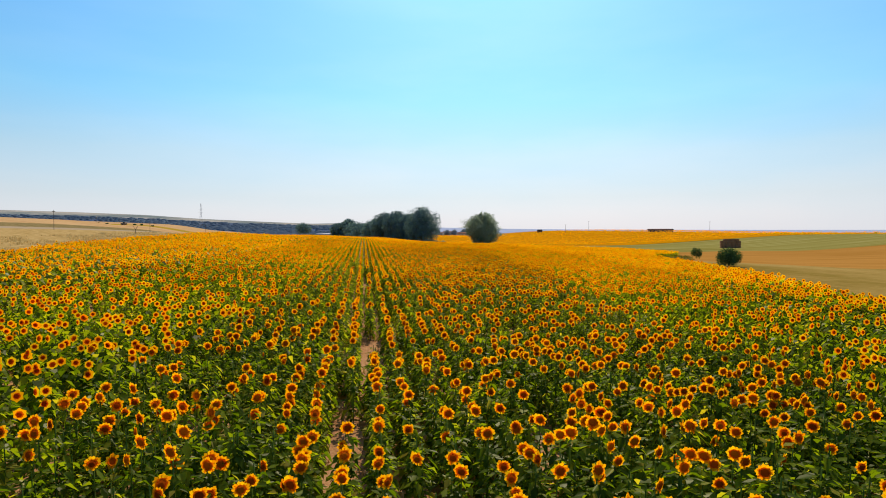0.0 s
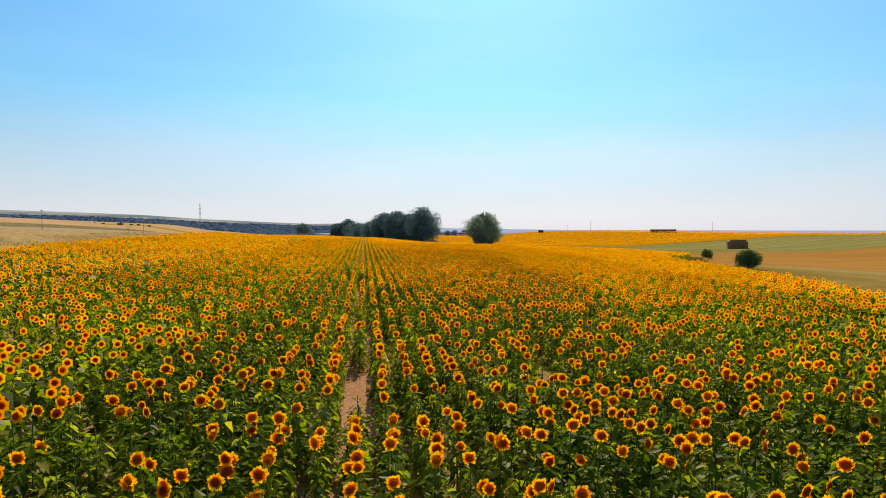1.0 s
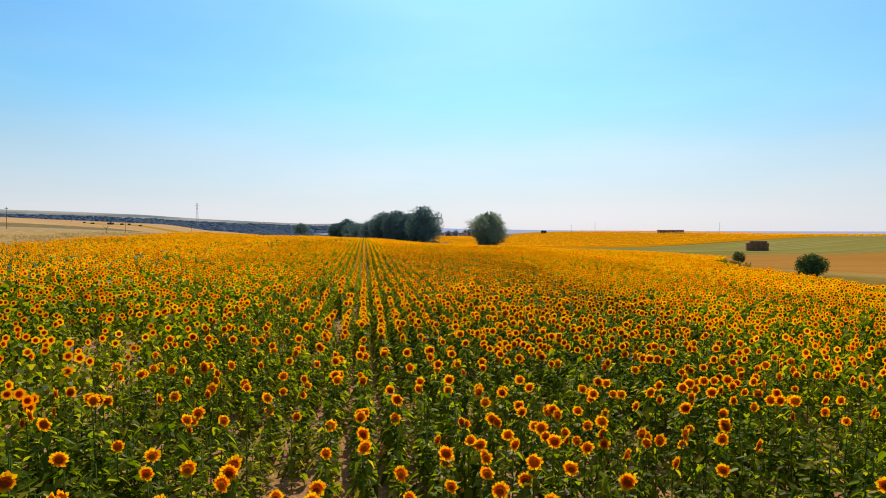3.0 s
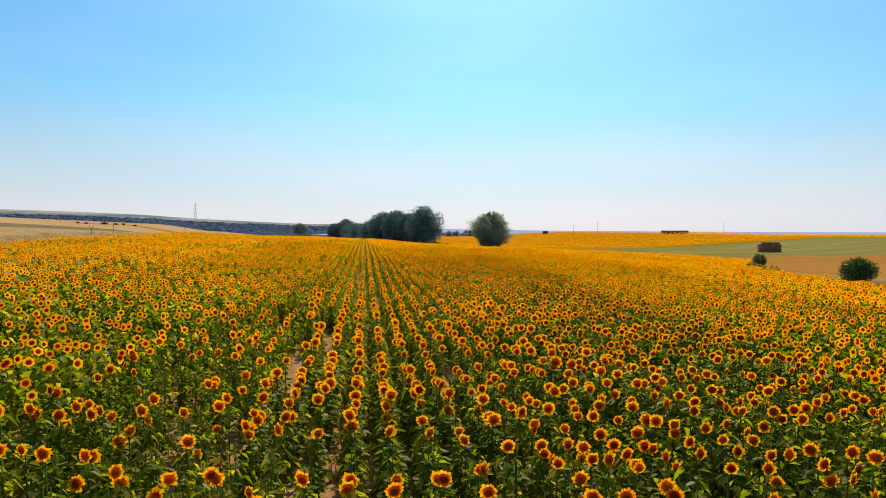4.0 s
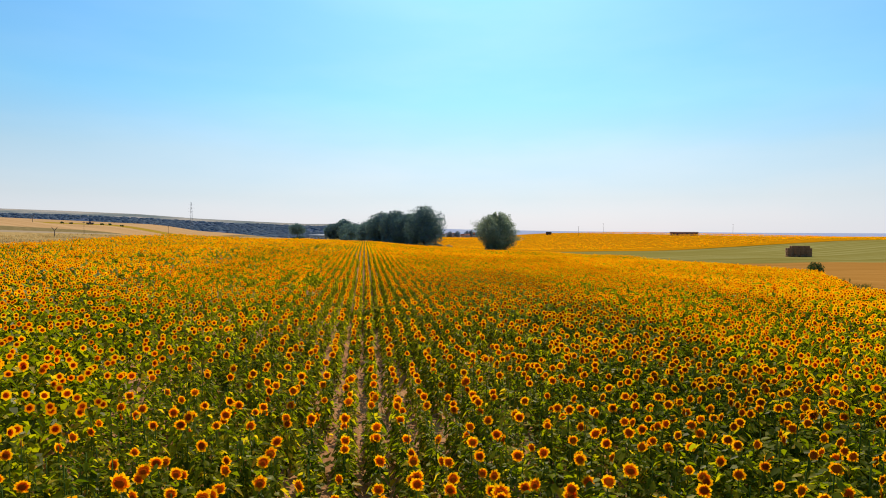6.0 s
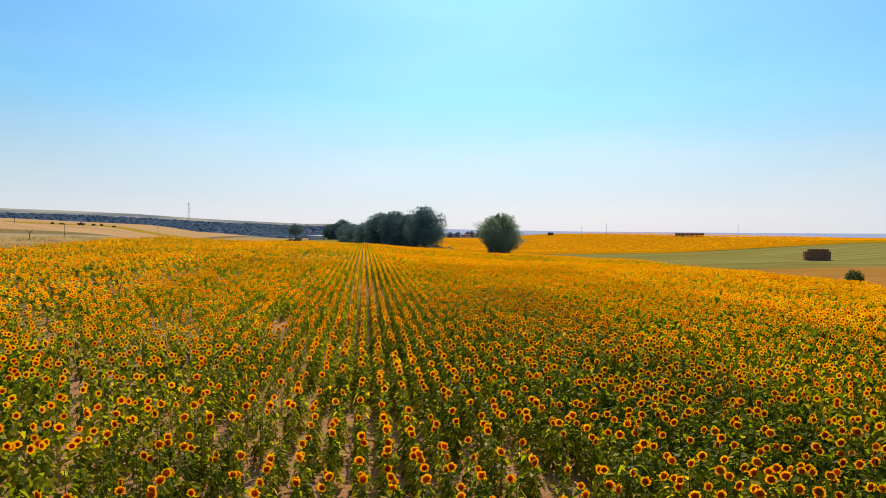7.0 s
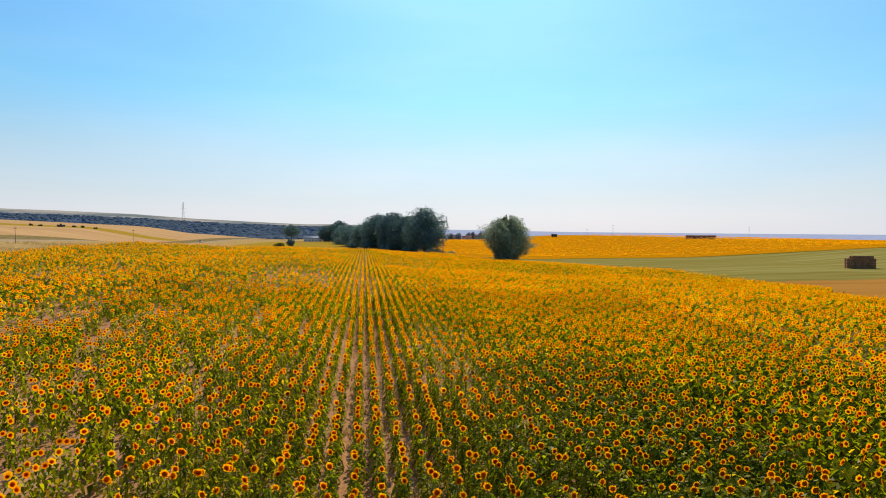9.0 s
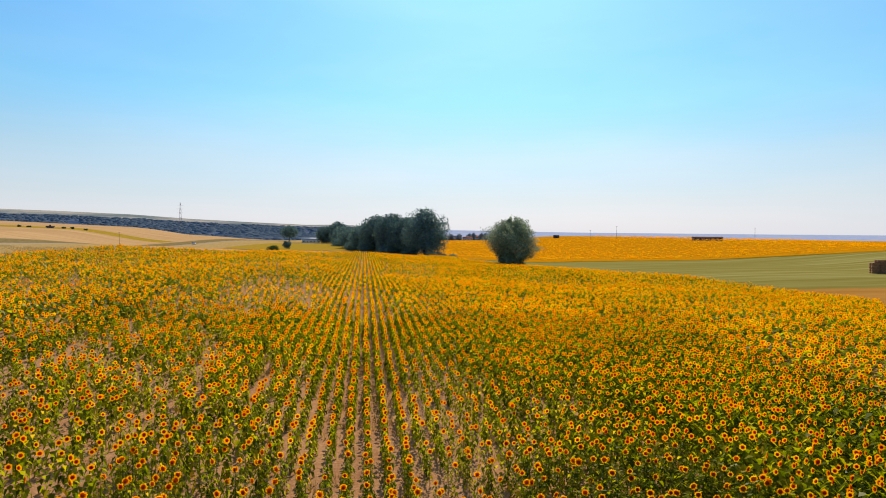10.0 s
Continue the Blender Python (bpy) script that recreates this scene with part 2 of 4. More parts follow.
def build_ground():
    az = np.radians(np.concatenate((np.arange(-180, -48, 4.0), np.arange(-48, 56, 0.36), np.arange(56, 180, 4.0))))
    rad = np.concatenate(([0.5, 3, 6], 9 * 1.019 ** np.arange(0, 336)))
    rad = rad[rad < 4950]
    A, R = np.meshgrid(az, rad)
    X, Y = R * np.sin(A), R * np.cos(A)
    Z = ground_z(X, Y)
    verts = np.stack([X, Y, Z], -1).reshape(-1, 3)
    nr, na = len(rad), len(az)
    i, j = np.meshgrid(np.arange(nr - 1), np.arange(na), indexing="ij")
    k = (j + 1) % na
    quads = np.stack([i * na + j, i * na + k, (i + 1) * na + k, (i + 1) * na + j], -1).reshape(-1, 4)[:, ::-1]
    flat, sizes = quads.ravel(), np.full(len(quads), 4)
    centre = np.arange(na)[::-1]
    me = mesh_from("ground", verts, np.concatenate((flat, centre)), np.concatenate((sizes, [na])), [M_GROUND])
    x, y, r = X.ravel(), Y.ravel(), R.ravel()
    right = x - right_edge(y)
    zones = {
        "in_field": np.minimum(np.minimum(x - left_edge(y), -right), np.minimum(field_end(x) - y, y + 40)),
        "in_far_field": np.minimum(np.minimum(y - far_field_edge(x), x - 35), 1000 - y),
        "in_far_edge": np.minimum(np.minimum(y - far_field_edge(x) + 1, far_field_edge(x) + 9 - y), x - 35),
        "in_green": np.minimum(np.minimum(right, y - 231 + 0.05 * (x - 100)), far_field_edge(x) - y),
        "in_tan": np.minimum(np.minimum(right - 3, y - 128), 240 - y),
        "in_margin": np.minimum(left_edge(y) - x, x + 116),
        "in_road": 2.6 - np.abs(x + 104 + 3 * np.sin(y / 90)),
        "in_verge": 7.0 - np.abs(x + 112 + 3 * np.sin(y / 90)),
        "in_stubble": np.maximum(np.minimum(-x - 116, 1200 - r), np.minimum(np.minimum(x - left_edge(y) + 24, -12 - x), np.minimum(y - 150, field_end(x) + 150 - y))),
        "in_late_field": np.maximum(np.minimum(np.minimum(-x - 120, y - 478 + 0.25 * x), 508 - y - 0.25 * x),
                                    np.minimum(np.minimum(-x - 5, x + 78), np.minimum(y - field_end(x) - 175, 690 - y))),
        "in_hazed_wood": np.minimum(np.minimum(r - 1250, 2250 - r) / 12, 6 * (2 - np.degrees(A.ravel()))) + 4 * np.sin(x / 60) + 3 * np.sin(y / 47),
        "in_hazed_hills": (r - np.where(np.degrees(A.ravel()) > 2, 1050, 2200)) / 12,
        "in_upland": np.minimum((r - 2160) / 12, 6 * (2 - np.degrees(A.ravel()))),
    }
    for name, val in zones.items():
        a = me.attributes.new(name, "FLOAT", "POINT")
        a.data.foreach_set("value", np.clip(val, -30, 30).astype(np.float32))
    me.polygons.foreach_set("use_smooth", np.ones(len(me.polygons), bool))
    ob = new("ground", me)
    return tagged(ob, "dry summer farmland of bare soil, stubble and grass", "ground", kind="structure")


def ground_material():
    m, n, l, b = material("farmland", 0.95, 0.0)
    p = position(n, l)
    fine, mid, big = noise_tex(n, l, 9.0, 6.0, 0.65, p), noise_tex(n, l, 0.5, 5.0, 0.6, p), noise_tex(n, l, 0.035, 4.0, 0.5, p)
    streak = noise_tex(n, l, 0.06, 4.0, 0.6, position(n, l, (0.25, 3.0, 1)))

    def zone(name, soft=0.6, wobble=3.0):
        a = n.new("ShaderNodeAttribute")
        a.attribute_name = name
        add = n.new("ShaderNodeMath")
        add.operation = "MULTIPLY_ADD"
        l.new(mid, add.inputs[0])
        add.inputs[1].default_value = wobble
        l.new(a.outputs["Fac"], add.inputs[2])
        r = n.new("ShaderNodeMapRange")
        r.inputs["From Min"].default_value, r.inputs["From Max"].default_value = wobble * 0.5 - soft, wobble * 0.5 + soft
        l.new(add.outputs[0], r.inputs["Value"])
        return r.outputs[0]

    grass = mix(n, l, 0.6, ramp(n, l, mid, [(0.3, (0.22, 0.135, 0.028)), (0.5, (0.33, 0.21, 0.055)), (0.75, (0.46, 0.31, 0.11))]),
                ramp(n, l, big, [(0.35, (0.22, 0.145, 0.025)), (0.6, (0.42, 0.27, 0.085))]))
    stubble = ramp(n, l, streak, [(0.3, (0.46, 0.255, 0.105)), (0.7, (0.62, 0.385, 0.19))])
    soil = mix(n, l, 0.5, ramp(n, l, fine, [(0.3, (0.25, 0.115, 0.052)), (0.5, (0.45, 0.23, 0.11)), (0.7, (0.66, 0.39, 0.20))]),
               ramp(n, l, mid, [(0.35, (0.30, 0.135, 0.06)), (0.7, (0.56, 0.31, 0.155))]))
    green = ramp(n, l, streak, [(0.3, (0.22, 0.175, 0.035)), (0.55, (0.28, 0.235, 0.065)), (0.72, (0.37, 0.32, 0.12))])
    tan = ramp(n, l, streak, [(0.3, (0.36, 0.16, 0.03)), (0.7, (0.48, 0.23, 0.055))])
    bloom = ramp(n, l, mid, [(0.3, (0.40, 0.165, 0.006)), (0.5, (0.58, 0.225, 0.004)), (0.8, (0.66, 0.26, 0.005))])
    late = ramp(n, l, mid, [(0.3, (0.29, 0.20, 0.03)), (0.7, (0.48, 0.29, 0.03))])
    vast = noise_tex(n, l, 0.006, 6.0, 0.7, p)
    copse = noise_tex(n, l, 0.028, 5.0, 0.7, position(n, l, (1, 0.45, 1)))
    # aerial haze goes into the woods' colour: slate blue mixed into the scrub tones
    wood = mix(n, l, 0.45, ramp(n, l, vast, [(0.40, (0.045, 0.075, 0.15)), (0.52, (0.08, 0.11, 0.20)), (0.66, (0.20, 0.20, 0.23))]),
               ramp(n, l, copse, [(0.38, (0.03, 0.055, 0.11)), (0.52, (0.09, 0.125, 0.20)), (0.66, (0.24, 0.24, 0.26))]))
    # the farthest hills are coloured pale blue to stand for haze
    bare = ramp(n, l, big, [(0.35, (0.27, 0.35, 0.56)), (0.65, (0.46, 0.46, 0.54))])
    col = grass
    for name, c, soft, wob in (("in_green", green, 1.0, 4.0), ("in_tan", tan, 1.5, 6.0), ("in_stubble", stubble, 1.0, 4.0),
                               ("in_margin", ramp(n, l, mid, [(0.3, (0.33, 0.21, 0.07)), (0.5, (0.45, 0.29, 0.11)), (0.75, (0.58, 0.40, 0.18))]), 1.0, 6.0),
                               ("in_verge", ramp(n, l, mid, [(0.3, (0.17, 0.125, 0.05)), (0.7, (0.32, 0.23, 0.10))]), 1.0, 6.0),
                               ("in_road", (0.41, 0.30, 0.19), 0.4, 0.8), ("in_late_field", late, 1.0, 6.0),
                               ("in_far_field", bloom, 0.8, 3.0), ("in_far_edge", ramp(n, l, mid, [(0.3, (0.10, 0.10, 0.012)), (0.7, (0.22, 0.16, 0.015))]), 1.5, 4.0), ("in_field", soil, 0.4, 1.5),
                               ("in_hazed_wood", wood, 1.0, 30.0), ("in_hazed_hills", bare, 4.0, 20.0), ("in_upland", ramp(n, l, vast, [(0.4, (0.17, 0.20, 0.20)), (0.5, (0.30, 0.29, 0.26)), (0.62, (0.44, 0.38, 0.32))]), 4.0, 20.0)):
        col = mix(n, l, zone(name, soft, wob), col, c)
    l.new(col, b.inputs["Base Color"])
    bump(n, l, b, fine, 0.7, 0.08)
    return m


M_GROUND = ground_material()
build_ground()


# ================================================================ sunflowers
rng = np.random.default_rng(7)
ROW, STEP, ROW_PHASE = 0.70, 0.36, 0.30


class Pile:
    """Collects faces for one mesh."""

    def __init__(self):
        self.v, self.f, self.m, self.n = [], [], [], 0

    def add(self, verts, faces, mat):
        self.v += [tuple(q) for q in verts]
        for q in faces:
            self.f.append(tuple(i + self.n for i in q))
            self.m.append(mat)
        self.n = len(self.v)

    def arrays(self):
        return np.array(self.v, float), [len(q) for q in self.f], np.array([i for q in self.f for i in q]), np.array(self.m)


def leaf_shape(length, width, droop, fold):
    """A heart-shaped leaf along +x: base, sides, midrib and a hanging tip."""
    v = [(0, 0, 0), (0.38 * length, 0.5 * width, fold - 0.15 * droop), (0.45 * length, 0, 0.02 - 0.2 * droop),
         (0.38 * length, -0.5 * width, fold - 0.15 * droop), (length, 0, -droop)]
    return v, [(0, 2, 1), (0, 3, 2), (2, 4, 1), (3, 4, 2)]


def turned(verts, rz, at=(0, 0, 0), rx=0.0):
    c, s, cx, sx = math.cos(rz), math.sin(rz), math.cos(rx), math.sin(rx)
    out = []
    for x, y, z in verts:
        y, z = y * cx - z * sx, y * sx + z * cx
        out.append((x * c - y * s + at[0], x * s + y * c + at[1], z + at[2]))
    return out


def head_parts(r, n_petals, sides, rnd):
    """A flower head that faces -y, at the origin: petals, disc, green back."""
    petals = Pile()
    for k in range(n_petals):
        a = 2 * math.pi * (k + rnd.uniform(-0.25, 0.25)) / n_petals
        w = 2.3 * math.pi / n_petals * 0.5
        lng, lean = r * rnd.uniform(0.84, 1.1), rnd.uniform(-0.3, 0.15) * r
        ring = [(0.45, a - w, -0.012), (0.84, a - w * 1.0, -0.012 + lean * 0.6), (1.0, a, lean), (0.84, a + w * 1.0, -0.012 + lean * 0.6), (0.45, a + w, -0.012)]
        petals.add([(lng * q * math.cos(b), -0.01 + d, lng * q * math.sin(b)) for q, b, d in ring], [(0, 1, 2, 3, 4)], 0)
    disc = Pile()
    rings = [(q * r * math.cos(2 * math.pi * k / sides), d, q * r * math.sin(2 * math.pi * k / sides))
             for q, d in ((0.68, -0.018), (0.46, -0.035)) for k in range(sides)]
    disc.add(rings, [(k, (k + 1) % sides, sides + (k + 1) % sides, sides + k) for k in range(sides)], 4)
    disc.add(rings[sides:] + [(0, -0.03, 0)], [(k, (k + 1) % sides, sides) for k in range(sides)], 1)
    back = Pile()
    rim = [(0.5 * r * math.cos(2 * math.pi * k / 6), 0.0, 0.5 * r * math.sin(2 * math.pi * k / 6)) for k in range(6)]
    back.add(rim + [(0, 0.07, 0)], [((k + 1) % 6, k, 6) for k in range(6)], 2)
    return petals, disc, back


def plant_template(seed, level, bloom=True):
    """One sunflower, head centre about 1.5 m up. level 0: near, 1: middle, 2: far. Without bloom: a leafy plant in bud. Materials: petal, disc, leaf, stem."""
    rnd = random.Random(seed)
    p = Pile()
    h, r = 1.5 * rnd.uniform(0.92, 1.08), rnd.uniform(0.115, 0.155)
    tilt, yaw = rnd.uniform(-0.2, 0.25), rnd.uniform(-0.5, 0.5)

    def place(pile):
        # tilt up a little, then turn
        base = p.n
        p.v += turned(pile.v, yaw, (0, -0.06, h), -tilt)
        for q, mt in zip(pile.f, pile.m):
            p.f.append(tuple(i + base for i in q))
            p.m.append(mt)
        p.n = len(p.v)

    if level == 0:
        for s0, s1, z0, z1, y0, y1 in ((0.018, 0.014, 0.0, h * 0.6, 0, 0.03), (0.014, 0.011, h * 0.6, h, 0.03, 0.0)):
            ring = [(s * math.cos(a), y + s * math.sin(a), z) for s, z, y in ((s0, z0, y0), (s1, z1, y1)) for a in (0.5, 2.6, 4.7)]
            p.add(ring, [(0, 1, 4, 3), (1, 2, 5, 4), (2, 0, 3, 5)], 3)
        n_leaf = 45 if bloom else 52
        for k in range(n_leaf):
            # leaves spiral up the stem on stalks, the lower ones larger; every third one broad
            u = k / n_leaf
            z = 0.14 + (h - 0.24) * u + rnd.uniform(-0.06, 0.06)
            size = (0.24 - 0.075 * u) * rnd.uniform(0.55, 1.25)
            d, a = size * rnd.uniform(-0.4, 1.3), k * 2.4 + rnd.uniform(-0.5, 0.5)
            out = rnd.uniform(0.02, 0.21) * (1.1 - 0.45 * u)
            fold, bend = size * rnd.uniform(-0.25, 0.35), rnd.uniform(-0.8, 0.8)
            w = size * rnd.uniform(0.22, 0.32)
            if k % 3 == 0:
                w *= 1.45
                v = [(0, 0, 0), (0.25 * size, w, fold - 0.1 * d), (0.65 * size, 0.7 * w, 0.7 * fold - 0.5 * d), (0.95 * size, 0, -d),
                     (0.65 * size, -0.7 * w, 0.7 * fold - 0.45 * d), (0.25 * size, -w, fold - 0.1 * d)]
                faces = [(0, 3, 2, 1), (0, 5, 4, 3)]
            else:
                v = [(0, 0, 0), (0.45 * size, w, fold - 0.3 * d), (0.95 * size, 0, -d), (0.45 * size, -w, fold - 0.2 * d)]
                faces = [(0, 2, 1), (0, 3, 2)]
            p.add(turned(v, a + bend, (out * math.cos(a), out * math.sin(a), z)), faces, 2)
        if not bloom:
            return p
        for pile in head_parts(r, 14, 7, rnd):
            place(pile)
    elif level == 1:
        n_leaf = 15 if bloom else 18
        for k in range(n_leaf):
            z = 0.20 + (h - 0.36) * k / n_leaf
            size = (0.40 - 0.13 * k / n_leaf) * rnd.uniform(0.7, 1.2)
            a = k * 2.4 + rnd.uniform(-0.5, 0.5)
            d = size * rnd.uniform(0.3, 1.0)
            p.add(turned([(0.04, 0, 0), (0.45 * size, 0.32 * size, -0.1 * d), (size * 0.8, 0, -d), (0.45 * size, -0.32 * size, -0.1 * d)], a, (0, 0, z)), [(0, 3, 2, 1)], 2)
        if not bloom:
            return p
        star = []
        for k in range(12):
            a, q = 2 * math.pi * k / 12, r * (1.04 if k % 2 else 0.82)
            star.append((q * math.cos(a), 0, q * math.sin(a)))
        ring = Pile()
        ring.add(star, [tuple(range(12))], 0)
        ring.add([(0.60 * r * math.cos(a), -0.018, 0.60 * r * math.sin(a)) for a in np.arange(6) * math.pi / 3], [(0, 1, 2, 3, 4, 5)], 4)
        ring.add([(0.44 * r * math.cos(a), -0.034, 0.44 * r * math.sin(a)) for a in np.arange(5) * math.pi * 0.4], [(0, 1, 2, 3, 4)], 1)
        place(ring)
    elif level == 3:
        for k in range(3):
            a = k * 2.1 + rnd.uniform(-0.5, 0.5)
            at = (0.55 * math.cos(a), 0.55 * math.sin(a), h * rnd.uniform(0.85, 1.1))
            p.add(turned([(1.35 * r * math.cos(b), 0, 1.35 * r * math.sin(b)) for b in np.arange(5) * math.pi * 0.4], rnd.uniform(-0.4, 0.4), at), [(0, 1, 2, 3, 4)], 0)
            p.add(turned([(0.75 * r * math.cos(b), -0.03, 0.75 * r * math.sin(b)) for b in (0.5, 2.6, 4.7)], 0, at), [(0, 1, 2)], 4)
        p.add([(-0.6, -0.1, 1.1), (0.0, -0.5, 1.15), (0.6, 0.1, 1.0), (0.0, 0.5, 1.2)], [(0, 1, 2, 3)], 2)
    else:
        for k in range(7):
            size = rnd.uniform(0.34, 0.52)
            a = k * 2.4 + rnd.uniform(-0.6, 0.6)
            z, d, w = h * (0.90 - 0.085 * k), rnd.uniform(0.1, 0.4), rnd.uniform(0.5, 0.8)
            p.add(turned([(0.0, -0.3 * w * size, 0.03), (size * 0.8, 0.05, -d), (0.1 * size, 0.6 * w * size, rnd.uniform(-0.12, 0.05))], a, (0, 0, z)), [(0, 1, 2)], 2)
        if not bloom:
            return p
        ring = Pile()
        ring.add([(1.02 * r * math.cos(a), 0, 1.02 * r * math.sin(a)) for a in np.arange(6) * math.pi / 3 + 0.3], [(0, 1, 2, 3, 4, 5)], 0)
        ring.add([(0.58 * r * math.cos(a), -0.018, 0.58 * r * math.sin(a)) for a in np.arange(4) * math.pi / 2 + 0.4], [(0, 1, 2, 3)], 4)
        ring.add([(0.52 * r * math.cos(a), -0.03, 0.52 * r * math.sin(a)) for a in (0.5, 2.6, 4.7)], [(0, 1, 2)], 1)
        place(ring)
    return p


def poor_strip(x, y):
    """1 where the crop stands thin, just beside the lush part of the field."""
    lush = x - 1.5 - 0.092 * y
    reach = np.interp(y, (40, 75, 95), (10, 13, 32))
    return smooth(-lush / 5 + 0.55) * smooth((lush + reach) / (0.45 * reach))


def vigour(x, y):
    """How well the crop has grown: thin on the left of the flight, lush on the right."""
    v = 0.62 + 0.16 * np.sin(x * 0.21 + 1.3 * np.sin(y * 0.06)) + 0.14 * np.sin(y * 0.13 + 0.8 * np.sin(x * 0.17))
    v = v + 0.16 * np.sin(x * 0.9 + y * 0.31) * np.sin(y * 0.23)
    lush = x - 1.5 - 0.092 * y
    v = v + 0.16 * smooth((-lush - 2) / 5) * smooth((100 - y) / 8)
    v = v + 0.26 * smooth(lush / 8) - 0.24 * poor_strip(x, y) * np.interp(y, (0, 60, 70, 92, 101, 112, 150, 210), (0.35, 0.35, 0.1, 0.05, 0.4, 0.4, 0.4, 0.2))
    return np.clip(v, 0.08, 1.1)


# stretches where the soil lies bare: x, from y, to y
BALD = ((-7.0, 13.5, 16), (-4.3, 13.5, 16.5), (-0.7, 12.5, 19), (4.6, 13, 16), (6.0, 12, 13.5), (8.0, 11.5, 13), (0.25, 22.5, 29), (-2.2, 25, 27.5),
        (4.8, 24.5, 27), (7.0, 27, 29.5), (-5.0, 38, 43), (-2.0, 31, 33), (12.6, 35.5, 37.5), (0.1, 51, 58), (0.9, 56, 63), (7.0, 50, 57), (5.1, 50.5, 53),
        (-6.2, 57, 59), (-1.3, 60, 65), (-0.8, 85.5, 90), (2.1, 86, 99), (15.7, 90, 93.5), (0.1, 102, 108.5), (-0.5, 104, 107), (-2.6, 105, 114),
        (13.6, 103, 107.5), (-0.8, 125, 130), (-1.0, 138, 146), (-11, 140, 144), (3.0, 133, 140))


def plant_spots():
    """All plants of the field: x, y, size, turn."""
    k = np.arange(-170, 150)
    j = np.arange(int(-12 / STEP), int(428 / STEP))
    K, J = np.meshgrid(k, j)
    x = K * ROW + ROW_PHASE + rng.normal(0, 0.045, K.shape)
    y = (J + rng.uniform(-0.8, 0.8, K.shape)) * STEP
    inside = (y < field_end(x)) & (x > left_edge(y) + 0.5) & (x < right_edge(y) - 0.5)
    x, y = x[inside], y[inside]
    g = vigour(x, y)
    row = np.round((x - ROW_PHASE) / ROW)
    # stretches of a row where the seed failed
    bald = np.sin(y * 0.93 + 17.1 * row) + np.sin(y * 0.41 + 41.7 * row) + 0.7 * np.sin(y * 1.9 + 9.3 * row)
    # and bare patches across several rows
    bare = np.sin(1.25 * x + 0.33 * y + 2 * np.sin(0.21 * y)) + np.sin(0.8 * x - 0.47 * y + 1.7) + 0.6 * np.sin(2.3 * x + 0.9 * y)
    keep = (rng.random(len(x)) < 0.50 + 0.42 * g) & (bald < 0.35 + 2.2 * g + 1.2 * smooth((x - 5) / 3) * smooth((y - 95) / 10)) & (bare < 1.6 + 2.0 * g - 1.0 * smooth((y - 114) / 8) * smooth((3 - x) / 4) + 1.5 * smooth((x - 5) / 3) + 0.7 * smooth((98 - y) / 8) + 0.7 * smooth((58 - y) / 15) + 0.9 * np.exp(-((y - 77) / 10) ** 2))
    beside = np.ones(len(x))
    for bx, y0, y1 in BALD:
        along = (y > y0 - 0.3) & (y < y1 + 0.3)
        keep &= ~(along & (np.abs(x - bx) < 0.30))
        beside[along & (np.abs(x - bx) < 0.7)] = 0.72
    x, y, g, beside = x[keep], y[keep], g[keep], beside[keep]
    size = np.clip(0.75 + 0.31 * g + rng.normal(0, 0.07, len(x)), 0.5, 1.25)
    # narrow, well parted rows beside the lush part
    parted = poor_strip(x, y) * np.interp(y, (0, 84, 95, 101, 118, 150, 190), (0.05, 0.05, 0.2, 0.85, 0.7, 0.45, 0.2))
    return x, y, size, (0.70 + 0.54 * g) * (1 - 0.40 * parted) * beside


def bud_share(x, y):
    """The part of the plants that carries no open flower."""
    lush = smooth((x - 4.0 - 0.092 * y) / 6) * smooth((y - 40) / 20)
    return np.clip(np.interp(y, (22, 40, 62, 95, 112, 150, 240), (0.34, 0.44, 0.40, 0.24, 0.22, 0.20, 0.20)) * (1 - 0.4 * lush) + 0.06 * smooth((-12 - x) / 25) + (0.10 * smooth((x - 5) / 6) + 0.05) * smooth((45 - y) / 15) + 0.13 * smooth((0.07 * y - 2 - x) / 4) * smooth((100 - y) / 15) + 0.20 * smooth((x - 20) / 25) * smooth((y - 135) / 30)
                   + 0.16 * smooth((y - 140) / 50) * smooth(1.2 + 1.5 * np.sin(x * 0.11 + 2 * np.sin(y * 0.05)) * np.sin(y * 0.09 + x * 0.03)), 0, 0.65)


def flowering(x, y):
    """0 to 1: neighbours in a row tend to flower together."""
    row = np.round((x - ROW_PHASE) / ROW)
    wave = np.sin(y * 2.1 + 12.9 * row) + np.sin(y * 3.7 + 7.3 * row + 1.7 * np.sin(y * 0.9)) + np.sin(y * 0.83 + 31.1 * row)
    return np.clip(0.5 + 0.19 * wave, 0, 1) * 0.6 + 0.4 * rng.random(len(x))


def path_x(y):
    return np.interp(y, [r[2] for r in FLIGHT], [r[1] for r in FLIGHT])


